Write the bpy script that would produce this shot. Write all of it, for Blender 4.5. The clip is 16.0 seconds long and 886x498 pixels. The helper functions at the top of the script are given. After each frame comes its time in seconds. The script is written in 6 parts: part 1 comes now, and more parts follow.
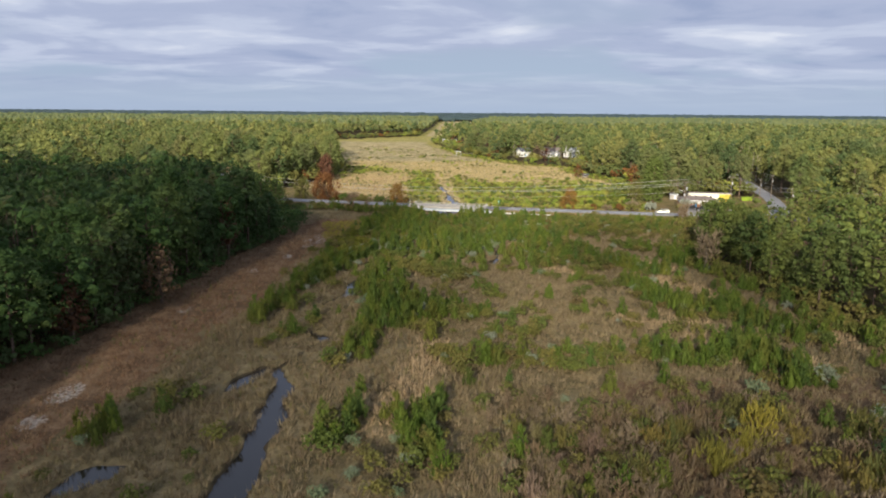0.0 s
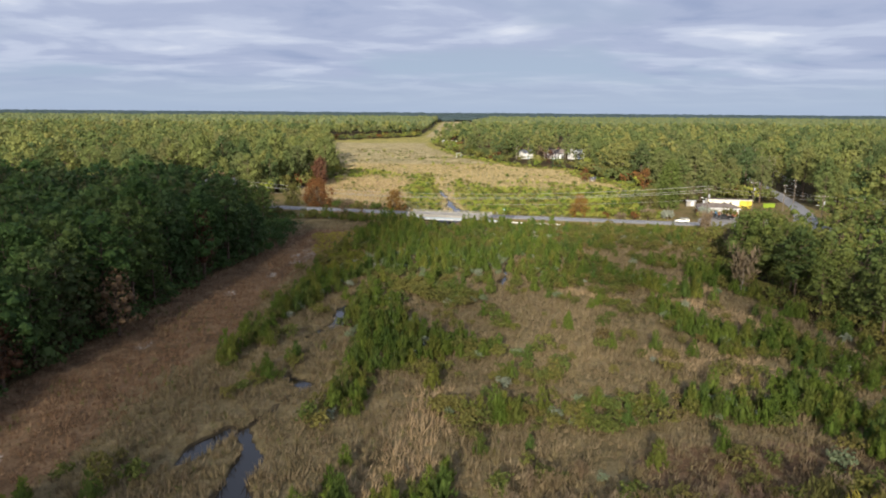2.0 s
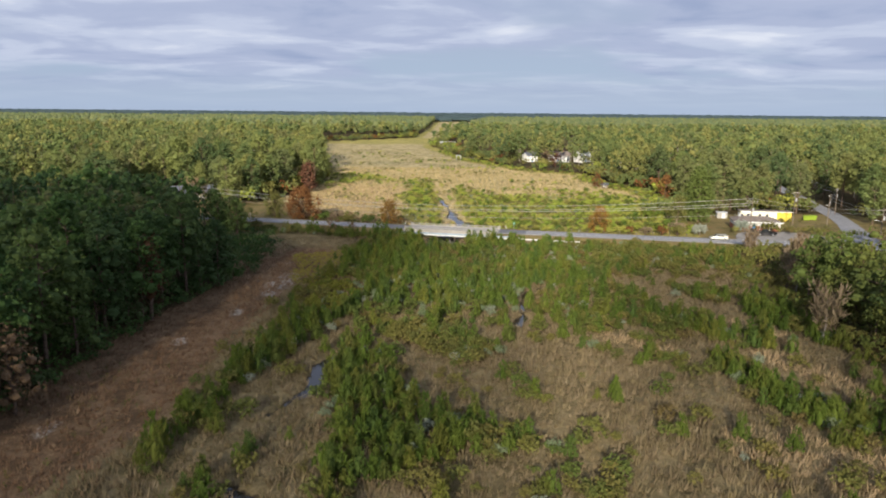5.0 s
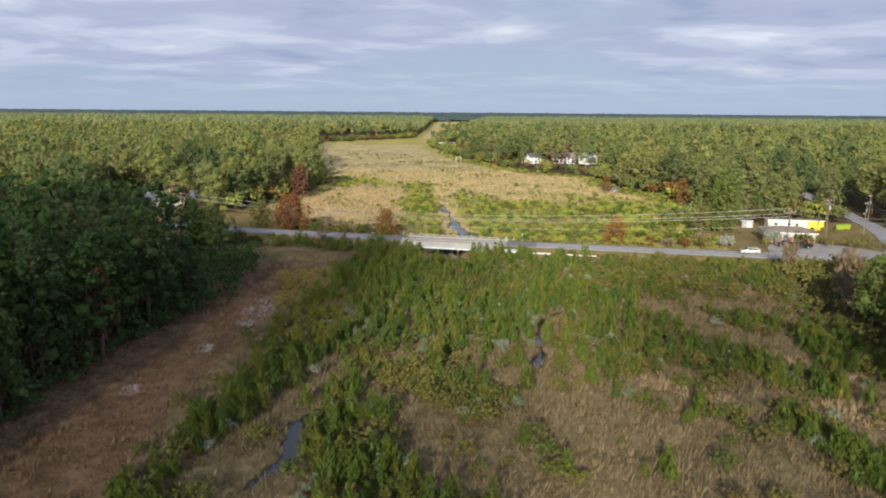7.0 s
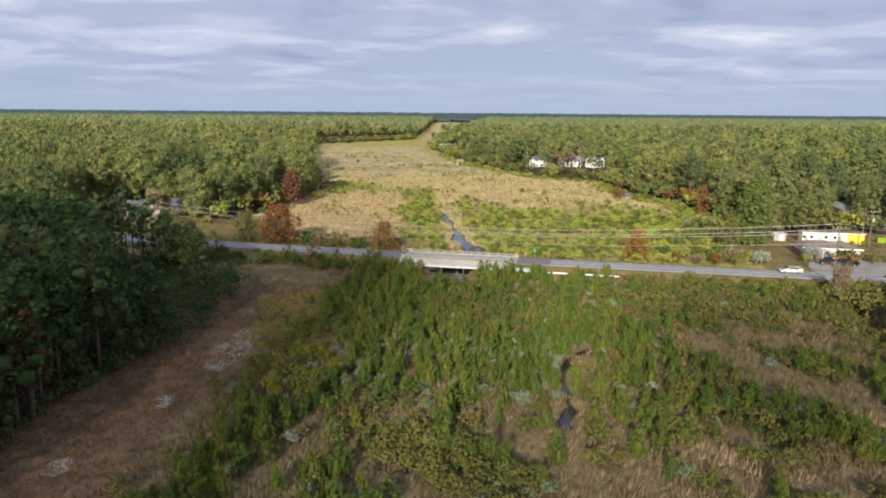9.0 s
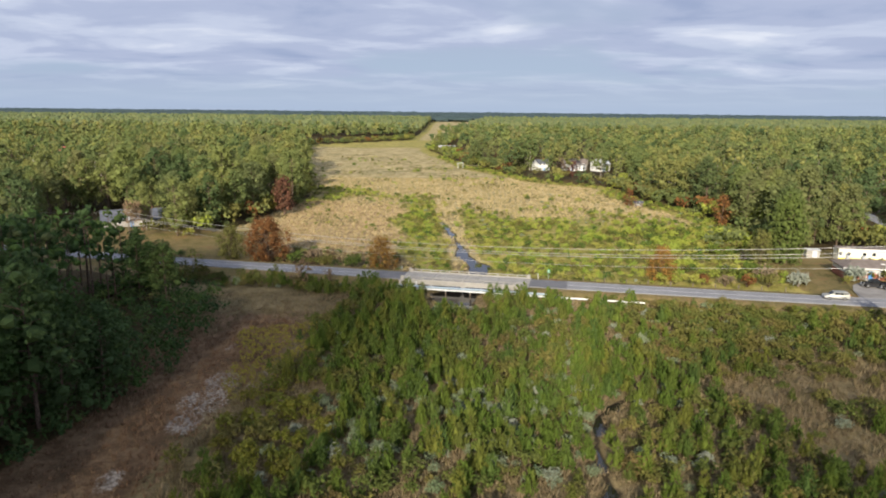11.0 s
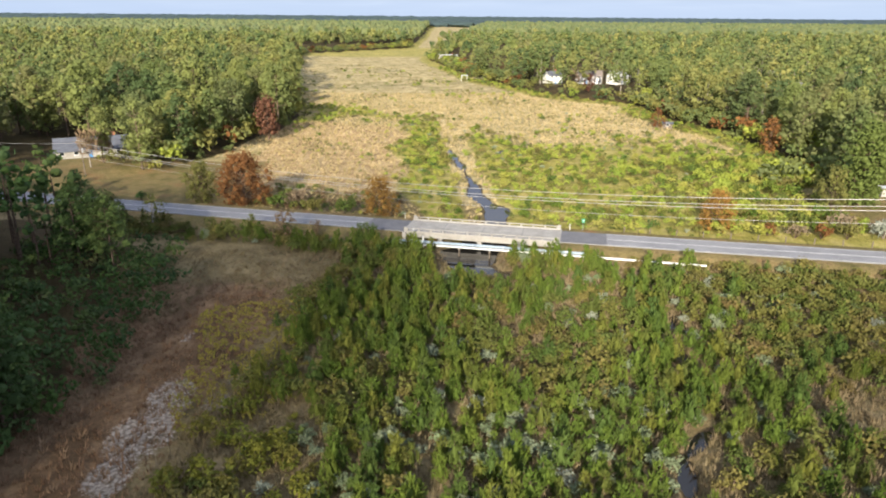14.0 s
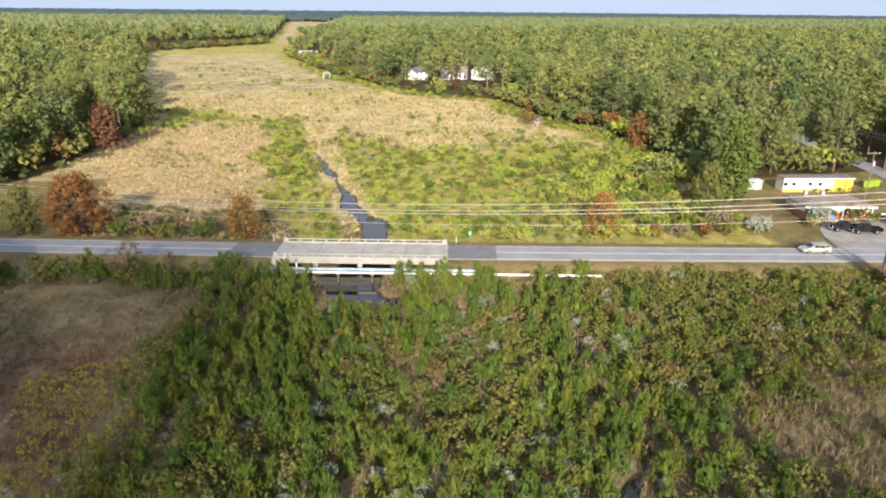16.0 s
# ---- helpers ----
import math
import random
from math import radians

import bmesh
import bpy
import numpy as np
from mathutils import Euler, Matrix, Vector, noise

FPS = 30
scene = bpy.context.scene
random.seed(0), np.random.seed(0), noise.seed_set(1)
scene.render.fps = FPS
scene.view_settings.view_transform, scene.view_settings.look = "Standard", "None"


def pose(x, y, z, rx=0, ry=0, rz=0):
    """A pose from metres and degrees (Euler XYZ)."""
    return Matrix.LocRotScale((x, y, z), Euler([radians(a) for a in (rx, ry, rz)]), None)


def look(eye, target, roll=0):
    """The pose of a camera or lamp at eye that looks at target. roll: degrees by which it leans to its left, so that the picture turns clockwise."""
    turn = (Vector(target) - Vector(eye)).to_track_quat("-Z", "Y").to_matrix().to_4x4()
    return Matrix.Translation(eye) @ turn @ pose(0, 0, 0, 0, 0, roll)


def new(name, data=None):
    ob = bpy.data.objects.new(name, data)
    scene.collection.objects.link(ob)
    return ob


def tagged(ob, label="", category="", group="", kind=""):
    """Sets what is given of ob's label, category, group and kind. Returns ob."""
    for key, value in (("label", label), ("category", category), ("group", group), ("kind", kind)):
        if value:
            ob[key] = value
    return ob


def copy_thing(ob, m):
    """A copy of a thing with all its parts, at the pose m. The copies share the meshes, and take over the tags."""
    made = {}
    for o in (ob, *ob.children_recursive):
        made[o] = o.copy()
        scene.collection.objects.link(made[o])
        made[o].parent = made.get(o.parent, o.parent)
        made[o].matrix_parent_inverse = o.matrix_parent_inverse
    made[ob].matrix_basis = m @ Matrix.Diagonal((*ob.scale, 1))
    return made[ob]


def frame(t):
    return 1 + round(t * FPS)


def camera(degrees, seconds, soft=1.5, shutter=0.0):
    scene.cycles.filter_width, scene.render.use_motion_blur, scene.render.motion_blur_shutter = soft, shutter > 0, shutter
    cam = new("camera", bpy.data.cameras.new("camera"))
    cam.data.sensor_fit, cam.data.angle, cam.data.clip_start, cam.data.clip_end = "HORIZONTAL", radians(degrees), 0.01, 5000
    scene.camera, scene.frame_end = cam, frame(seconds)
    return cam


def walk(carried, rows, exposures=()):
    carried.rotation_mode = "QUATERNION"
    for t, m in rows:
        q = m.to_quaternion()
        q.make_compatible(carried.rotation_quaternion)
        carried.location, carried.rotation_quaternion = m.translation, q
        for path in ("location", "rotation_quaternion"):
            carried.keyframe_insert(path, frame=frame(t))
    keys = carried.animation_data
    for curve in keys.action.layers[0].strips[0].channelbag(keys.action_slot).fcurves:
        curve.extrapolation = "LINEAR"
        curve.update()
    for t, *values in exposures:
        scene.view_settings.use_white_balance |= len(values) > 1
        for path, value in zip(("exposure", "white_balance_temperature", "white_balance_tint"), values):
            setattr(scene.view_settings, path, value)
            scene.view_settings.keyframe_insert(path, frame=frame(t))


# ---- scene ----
# camera and walk
cam = camera(65.5, 16.0, 2.0)
PATH = [
    (0, (0.383, -4.492, 38.812), (0.474, -2.534, 38.415), 0.5),
    (0.5, (0.442, 0.255, 38.886), (0.532, 2.213, 38.489), 0.5),
    (1, (0.499, 5.107, 38.98), (0.59, 7.065, 38.583), 0.5),
    (1.5, (0.569, 10.115, 39.042), (0.66, 12.073, 38.645), 0.5),
    (2, (0.609, 15.252, 39.092), (0.702, 17.21, 38.695), 0.45),
    (2.5, (0.574, 20.437, 39.137), (0.67, 22.395, 38.74), 0.45),
    (3, (0.535, 25.675, 39.145), (0.634, 27.633, 38.748), 0.45),
    (3.5, (0.541, 30.927, 39.123), (0.642, 32.884, 38.726), 0.45),
    (4, (0.565, 36.136, 39.097), (0.666, 38.093, 38.70), 0.5),
    (6.5, (0.53, 61.734, 39.176), (0.635, 63.692, 38.778), 0.55),
    (7, (0.611, 66.718, 39.199), (0.718, 68.675, 38.801), 0.5),
    (7.5, (0.708, 71.874, 39.273), (0.815, 73.831, 38.877), 0.5),
    (8, (0.798, 77.043, 39.356), (0.904, 79.0, 38.96), 0.5),
    (8.5, (0.803, 82.179, 39.478), (0.91, 84.136, 39.081), 0.5),
    (9, (0.674, 87.25, 39.621), (0.782, 89.207, 39.224), 0.5),
    (11.5, (-0.058, 110.246, 41.383), (0.059, 112.202, 40.983), 0.6),
    (12, (-0.121, 115.134, 41.571), (-0.004, 117.091, 41.172), 0.6),
    (12.5, (-0.259, 120.219, 41.736), (-0.141, 122.176, 41.336), 0.6),
    (13, (-0.456, 125.297, 41.806), (-0.337, 127.253, 41.407), 0.6),
    (13.5, (-0.698, 130.355, 41.791), (-0.579, 132.292, 41.31), 0.6),
    (14, (-0.919, 135.506, 41.89), (-0.8, 137.394, 41.24), 0.5),
    (14.5, (-1.061, 140.406, 42.206), (-0.944, 142.288, 41.538), 0.5),
    (15, (-1.017, 144.155, 42.398), (-0.901, 146.037, 41.73), 0.45),
    (15.5, (-0.822, 146.557, 42.432), (-0.514, 148.418, 41.769), 0.5),
    (16, (-0.811, 148.342, 42.353), (-0.328, 150.166, 41.692), 0.6),
]
EXPOSURES = [(0, 0.62), (8.5, 0.68), (12.5, 0.72), (13.5, 0.92), (14.5, 1.28), (16, 1.17)]
walk(cam, [(t, look(eye, goal, roll)) for t, eye, goal, roll in PATH], EXPOSURES)

# sky and sun
SUN_AZ, SUN_EL = radians(195), radians(21)      # from north over east: low, behind the start, a little to the left
world = bpy.data.worlds.new("sky")
scene.world = world
world.use_nodes = True


def make_sky():
    nt = world.node_tree
    nt.nodes.clear()
    N, L = nt.nodes.new, nt.links.new
    sky = N("ShaderNodeTexSky")
    sky.sky_type, sky.sun_disc = "NISHITA", False
    sky.sun_elevation, sky.sun_rotation = SUN_EL, SUN_AZ
    sky.air_density, sky.dust_density = 1.0, 0.6
    blue = N("ShaderNodeVectorMath"); blue.operation = "SCALE"; blue.inputs["Scale"].default_value = 0.062
    L(sky.outputs[0], blue.inputs[0])
    tc = N("ShaderNodeTexCoord")
    sep = N("ShaderNodeSeparateXYZ"); L(tc.outputs["Generated"], sep.inputs[0])
    up = N("ShaderNodeMath"); up.operation = "ABSOLUTE"; L(sep.outputs["Z"], up.inputs[0])
    den = N("ShaderNodeMath"); den.operation = "ADD"; den.inputs[1].default_value = 0.10; L(up.outputs[0], den.inputs[0])
    inv = N("ShaderNodeMath"); inv.operation = "DIVIDE"; inv.inputs[0].default_value = 1.0; L(den.outputs[0], inv.inputs[1])
    pos = N("ShaderNodeVectorMath"); pos.operation = "SCALE"; L(tc.outputs["Generated"], pos.inputs[0]); L(inv.outputs[0], pos.inputs["Scale"])
    mp = N("ShaderNodeMapping"); mp.inputs["Scale"].default_value = (0.75, 0.95, 0.0); mp.inputs["Location"].default_value = (3.1, 0.7, 0)
    mp.inputs["Rotation"].default_value = (0, 0, radians(-7))
    L(pos.outputs[0], mp.inputs[0])

    def cloud(scale, detail, rough, dist):
        n = N("ShaderNodeTexNoise"); n.inputs["Scale"].default_value = scale; n.inputs["Detail"].default_value = detail
        n.inputs["Roughness"].default_value = rough; n.inputs["Distortion"].default_value = dist
        L(mp.outputs[0], n.inputs["Vector"])
        return n.outputs["Fac"]

    def ramp(fac, stops):
        r = N("ShaderNodeValToRGB"); r.color_ramp.interpolation = "EASE"
        while len(r.color_ramp.elements) < len(stops):
            r.color_ramp.elements.new(0.5)
        for e, (p, c) in zip(r.color_ramp.elements, stops):
            e.position, e.color = p, (*c, 1)
        L(fac, r.inputs[0])
        return r.outputs[0]
    big = cloud(0.55, 4, 0.5, 0.3)
    fine = cloud(1.35, 6, 0.54, 0.35)
    body = ramp(fine, [(0.28, (0.38, 0.46, 0.67)), (0.46, (0.49, 0.56, 0.76)), (0.58, (0.62, 0.69, 0.87)), (0.72, (0.84, 0.89, 1.01))])
    cover = ramp(big, [(0.33, (0.0,) * 3), (0.50, (1.0,) * 3)])
    rise = N("ShaderNodeMapRange"); rise.inputs[1].default_value, rise.inputs[2].default_value = 0.0, 0.11
    rise.inputs[3].default_value, rise.inputs[4].default_value = 0.0, 1.0
    L(up.outputs[0], rise.inputs[0])
    low = ramp(rise.outputs[0], [(0.0, (0.50, 0.64, 0.90)), (0.35, (0.46, 0.59, 0.84)), (1.0, (0.48, 0.56, 0.78))])
    airy = N("ShaderNodeMix"); airy.data_type = "RGBA"; airy.inputs["Factor"].default_value = 0.78
    L(blue.outputs[0], airy.inputs["A"]); L(low, airy.inputs["B"])
    thick = N("ShaderNodeMath"); thick.operation = "MULTIPLY"
    dense = ramp(rise.outputs[0], [(0.02, (0.05,) * 3), (0.6, (1.0,) * 3)])
    L(cover, thick.inputs[0]); L(dense, thick.inputs[1])
    mix = N("ShaderNodeMix"); mix.data_type = "RGBA"
    L(thick.outputs[0], mix.inputs["Factor"]); L(airy.outputs["Result"], mix.inputs["A"]); L(body, mix.inputs["B"])
    bg = N("ShaderNodeBackground"); bg.inputs["Strength"].default_value = 0.57
    L(mix.outputs["Result"], bg.inputs[0])
    out = N("ShaderNodeOutputWorld"); L(bg.outputs[0], out.inputs[0])


make_sky()
sun = new("sun", bpy.data.lights.new("sun", "SUN"))
sun.data.energy, sun.data.angle, sun.data.color = 5.0, radians(1.0), (1.0, 0.90, 0.74)
sun.matrix_basis = look((0, 0, 0), (-math.sin(SUN_AZ) * math.cos(SUN_EL), -math.cos(SUN_AZ) * math.cos(SUN_EL), -math.sin(SUN_EL)))
sun.location = (0, 0, 300)


# ---- materials ----
def material(name, build, rough=0.8, spec=0.3):
    m = bpy.data.materials.new(name)
    m.use_nodes = True
    nt = m.node_tree
    b = nt.nodes["Principled BSDF"]
    b.inputs["Roughness"].default_value = rough
    b.inputs["Specular IOR Level"].default_value = spec
    build(nt, b, nt.nodes.new, nt.links.new)
    return m


def noise_fac(nt, scale, detail=5, rough=0.6, space="Object", stretch=(1, 1, 1)):
    N, L = nt.nodes.new, nt.links.new
    co = N("ShaderNodeTexCoord")
    mp = N("ShaderNodeMapping"); mp.inputs["Scale"].default_value = stretch
    L(co.outputs[space], mp.inputs[0])
    n = N("ShaderNodeTexNoise")
    n.inputs["Scale"].default_value, n.inputs["Detail"].default_value, n.inputs["Roughness"].default_value = scale, detail, rough
    L(mp.outputs[0], n.inputs["Vector"])
    return n.outputs["Fac"]


def colour_ramp(nt, fac, stops):
    r = nt.nodes.new("ShaderNodeValToRGB")
    while len(r.color_ramp.elements) < len(stops):
        r.color_ramp.elements.new(0.5)
    for e, (p, c) in zip(r.color_ramp.elements, stops):
        e.position, e.color = p, (*c, 1)
    nt.links.new(fac, r.inputs[0])
    return r.outputs[0]


def blend(nt, fac, a, b, mode="MIX"):
    x = nt.nodes.new("ShaderNodeMix"); x.data_type = "RGBA"; x.blend_type = mode
    for sock, v in (("Factor", fac), ("A", a), ("B", b)):
        if isinstance(v, (int, float)):
            x.inputs[sock].default_value = v
        elif isinstance(v, tuple):
            x.inputs[sock].default_value = (*v, 1)
        else:
            nt.links.new(v, x.inputs[sock])
    return x.outputs["Result"]


def attr_fac(nt, name):
    a = nt.nodes.new("ShaderNodeAttribute"); a.attribute_name = name
    return a.outputs["Fac"]


def bump(nt, b, height, strength, dist):
    k = nt.nodes.new("ShaderNodeBump"); k.inputs["Strength"].default_value, k.inputs["Distance"].default_value = strength, dist
    nt.links.new(height, k.inputs["Height"]); nt.links.new(k.outputs[0], b.inputs["Normal"])


def foliage(name, tones, leaf=0.24, through_light=0.16, tint_share=0.6):
    """Leaves: a tone for each plant, varied leaf by leaf; light comes through."""
    def build(nt, b, N, L):
        info, geo = N("ShaderNodeObjectInfo"), N("ShaderNodeNewGeometry")
        s = N("ShaderNodeMath"); s.operation = "ADD"; L(info.outputs["Random"], s.inputs[0]); L(attr_fac(nt, "tint"), s.inputs[1])
        f = N("ShaderNodeMath"); f.operation = "FRACT"; L(s.outputs[0], f.inputs[0])
        tone = colour_ramp(nt, f.outputs[0], [(i / max(1, len(tones) - 1), c) for i, c in enumerate(tones)])
        v = N("ShaderNodeMapRange"); v.inputs[3].default_value, v.inputs[4].default_value = 1 - leaf, 1 + leaf
        L(geo.outputs["Random Per Island"], v.inputs[0])
        sc = N("ShaderNodeVectorMath"); sc.operation = "SCALE"; L(tone, sc.inputs[0]); L(v.outputs[0], sc.inputs["Scale"])
        L(sc.outputs[0], b.inputs["Base Color"])
        tr = N("ShaderNodeBsdfTranslucent"); L(sc.outputs[0], tr.inputs[0])
        mx = N("ShaderNodeMixShader"); mx.inputs[0].default_value = through_light
        L(b.outputs[0], mx.inputs[1]); L(tr.outputs[0], mx.inputs[2])
        L(mx.outputs[0], nt.nodes["Material Output"].inputs["Surface"])
    return material(name, build, 0.75, 0.15)


def mottled(name, stops, scale=1.0, rough=0.85, spec=0.25, fine=None, bump_by=0.3, bump_d=0.02, metal=0.0):
    def build(nt, b, N, L):
        n = noise_fac(nt, scale, 6, 0.62)
        c = colour_ramp(nt, n, stops)
        g = noise_fac(nt, fine or scale * 14, 4, 0.6)
        gr = colour_ramp(nt, g, [(0.3, (0.78,) * 3), (0.7, (1.15,) * 3)])
        L(blend(nt, 1.0, c, gr, "MULTIPLY"), b.inputs["Base Color"])
        b.inputs["Metallic"].default_value = metal
        bump(nt, b, g, bump_by, bump_d)
    return material(name, build, rough, spec)


def flat(name, c, rough=0.5, spec=0.4, metal=0.0):
    lo, hi = tuple(v * 0.88 for v in c), tuple(v * 1.08 for v in c)
    return mottled(name, [(0.3, lo), (0.7, hi)], 0.8, rough, spec, 9, 0.08, 0.004, metal)


def ground_material():
    def build(nt, b, N, L):
        wide = noise_fac(nt, 0.035, 5, 0.6)
        mid = noise_fac(nt, 0.22, 6, 0.65)
        fine = noise_fac(nt, 2.2, 5, 0.7)
        straw = colour_ramp(nt, mid, [(0.30, (0.091, 0.073, 0.036)), (0.46, (0.168, 0.132, 0.067)), (0.62, (0.259, 0.203, 0.109)), (0.8, (0.126, 0.119, 0.048))])
        gold = colour_ramp(nt, mid, [(0.30, (0.165, 0.157, 0.055)), (0.43, (0.363, 0.294, 0.143)), (0.58, (0.550, 0.454, 0.264)), (0.72, (0.407, 0.335, 0.160)), (0.82, (0.165, 0.173, 0.055))])
        rush = colour_ramp(nt, mid, [(0.30, (0.163, 0.157, 0.041)), (0.48, (0.287, 0.261, 0.068)), (0.62, (0.402, 0.341, 0.131)), (0.8, (0.249, 0.204, 0.072))])
        orange = colour_ramp(nt, mid, [(0.30, (0.20, 0.140, 0.070)), (0.48, (0.36, 0.255, 0.135)), (0.60, (0.44, 0.335, 0.19)), (0.74, (0.30, 0.24, 0.12))])
        rust = colour_ramp(nt, mid, [(0.30, (0.086, 0.057, 0.032)), (0.46, (0.139, 0.088, 0.050)), (0.60, (0.223, 0.148, 0.087)), (0.75, (0.122, 0.093, 0.046))])
        sand = colour_ramp(nt, fine, [(0.35, (0.17, 0.135, 0.10)), (0.65, (0.41, 0.36, 0.31))])
        litter = colour_ramp(nt, mid, [(0.3, (0.035, 0.03, 0.014)), (0.55, (0.075, 0.055, 0.026)), (0.8, (0.05, 0.055, 0.018))])
        lawn = colour_ramp(nt, mid, [(0.3, (0.11, 0.10, 0.035)), (0.55, (0.20, 0.155, 0.07)), (0.75, (0.23, 0.125, 0.06))])
        mud = colour_ramp(nt, mid, [(0.3, (0.03, 0.024, 0.015)), (0.7, (0.085, 0.065, 0.04))])
        far_patch = noise_fac(nt, 0.075, 6, 0.7)
        gold = blend(nt, colour_ramp(nt, far_patch, [(0.42, (0.0,) * 3), (0.62, (0.85,) * 3)]), gold, (0.230, 0.195, 0.090))
        c = straw
        for name, tone in (("gold", gold), ("orange", orange), ("rush", rush), ("rust", rust), ("litter", litter), ("lawn", lawn), ("mud", mud), ("sand", sand)):
            edge = N("ShaderNodeMath"); edge.operation = "ADD"
            w = N("ShaderNodeMath"); w.operation = "MULTIPLY_ADD"; w.inputs[1].default_value = 0.9; w.inputs[2].default_value = -0.45
            L(mid if name != "sand" else fine, w.inputs[0])
            L(attr_fac(nt, name), edge.inputs[0]); L(w.outputs[0], edge.inputs[1])
            k = N("ShaderNodeMapRange"); k.interpolation_type = "SMOOTHSTEP"; k.inputs[1].default_value, k.inputs[2].default_value = 0.38, 0.66
            L(edge.outputs[0], k.inputs[0])
            c = blend(nt, k.outputs[0], c, tone)
        gr = colour_ramp(nt, fine, [(0.25, (0.55,) * 3), (0.75, (1.4,) * 3)])
        c = blend(nt, 1.0, c, gr, "MULTIPLY")
        wd = colour_ramp(nt, wide, [(0.3, (0.8, 0.82, 0.8)), (0.7, (1.18, 1.14, 1.1))])
        L(blend(nt, 1.0, c, wd, "MULTIPLY"), b.inputs["Base Color"])
        bump(nt, b, fine, 0.9, 0.35)
    return material("meadow_ground", build, 0.95, 0.1)


def water_material():
    def build(nt, b, N, L):
        b.inputs["Base Color"].default_value = (0.012, 0.011, 0.009, 1)
        b.inputs["IOR"].default_value = 1.33
        bump(nt, b, noise_fac(nt, 1.1, 4, 0.6), 0.12, 0.05)
    return material("creek_water", build, 0.06, 1.0)


def bark_material(name, lo, hi):
    return mottled(name, [(0.35, lo), (0.65, hi)], 3.0, 0.9, 0.1, 18, 0.6, 0.03)


# for the unseen cloud bank added to shade the near land
M_SHADE_CLOUD = foliage("added_grey_cloud", [(0.74, 0.76, 0.80), (0.80, 0.81, 0.84)], 0.05, 0.5)
M_GROUND, M_WATER = ground_material(), water_material()
# blue raised in these needle tones to suggest haze over the woods
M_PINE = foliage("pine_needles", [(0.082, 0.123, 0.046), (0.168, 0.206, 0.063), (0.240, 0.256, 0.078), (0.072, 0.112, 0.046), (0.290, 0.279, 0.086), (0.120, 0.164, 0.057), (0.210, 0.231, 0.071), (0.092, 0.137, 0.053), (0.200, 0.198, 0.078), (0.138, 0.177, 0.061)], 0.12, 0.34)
# pine needles toned down for the part-shaded right wood; also an oak's leaves
M_SHADE = foliage("mid_green_and_part_shaded_needles", [(0.073, 0.103, 0.027), (0.100, 0.133, 0.033), (0.138, 0.155, 0.037), (0.062, 0.092, 0.027), (0.163, 0.160, 0.043)], 0.18)
# pine needles darkened for the cloud-shaded left wood; also dark shrubs
M_DARK = foliage("dark_and_shaded_evergreen_leaves", [(0.047, 0.088, 0.025), (0.068, 0.121, 0.030), (0.058, 0.097, 0.034), (0.096, 0.137, 0.038), (0.044, 0.088, 0.030), (0.106, 0.115, 0.045)], 0.22, 0.25)
M_YOUNG = foliage("young_pine_needles", [(0.068, 0.107, 0.018), (0.090, 0.133, 0.021), (0.119, 0.154, 0.025), (0.065, 0.107, 0.025), (0.140, 0.149, 0.027), (0.077, 0.099, 0.023)], 0.24, 0.2)
M_MYRTLE = foliage("myrtle_leaves", [(0.092, 0.115, 0.028), (0.131, 0.129, 0.032), (0.161, 0.138, 0.041), (0.086, 0.115, 0.025), (0.143, 0.107, 0.040)])
M_PALE = foliage("pale_seed_heads", [(0.160, 0.197, 0.102), (0.200, 0.230, 0.139), (0.136, 0.180, 0.086), (0.256, 0.271, 0.205), (0.168, 0.205, 0.115)])
M_RUST = foliage("rust_leaves", [(0.158, 0.071, 0.026), (0.182, 0.087, 0.030), (0.137, 0.060, 0.024)])
M_AMBER = foliage("amber_leaves", [(0.210, 0.120, 0.032), (0.240, 0.134, 0.034), (0.200, 0.101, 0.028)])
M_RED = foliage("red_maple_leaves", [(0.125, 0.052, 0.034), (0.105, 0.048, 0.032), (0.140, 0.068, 0.040)])
M_TWIG = foliage("bare_twigs", [(0.180, 0.138, 0.086), (0.240, 0.186, 0.120), (0.168, 0.120, 0.072), (0.216, 0.150, 0.090)], 0.3, 0.1)
M_STRAW = foliage("dry_grass_blades", [(0.205, 0.155, 0.088), (0.250, 0.192, 0.110), (0.178, 0.134, 0.078), (0.230, 0.185, 0.094), (0.285, 0.222, 0.136)], 0.2, 0.25)
M_GOLD = foliage("golden_grass_blades", [(0.363, 0.283, 0.138), (0.484, 0.380, 0.209), (0.275, 0.229, 0.094), (0.429, 0.340, 0.176)], 0.25, 0.2)
M_RUSTGRASS = foliage("rusty_grass_blades", [(0.197, 0.118, 0.069), (0.256, 0.160, 0.094), (0.164, 0.099, 0.058), (0.294, 0.202, 0.121)], 0.3, 0.2)
M_SCRUB = foliage("russet_scrub_twigs", [(0.215, 0.145, 0.105), (0.250, 0.180, 0.130), (0.190, 0.150, 0.085), (0.235, 0.165, 0.095), (0.170, 0.155, 0.065)], 0.25, 0.2)
M_BROOM = foliage("olive_broom_leaves", [(0.150, 0.150, 0.048), (0.190, 0.165, 0.050), (0.130, 0.145, 0.046), (0.240, 0.185, 0.052)], 0.25, 0.25)
M_PALEGRASS = foliage("pale_tawny_grass_blades", [(0.36, 0.26, 0.150), (0.41, 0.305, 0.180), (0.33, 0.245, 0.140)], 0.2, 0.25)
M_DULL = foliage("dull_russet_leaves", [(0.095, 0.046, 0.024), (0.115, 0.058, 0.030), (0.080, 0.042, 0.024)])
M_YELLOW = foliage("yellow_goldenrod", [(0.240, 0.217, 0.039), (0.296, 0.247, 0.044), (0.200, 0.195, 0.039)])
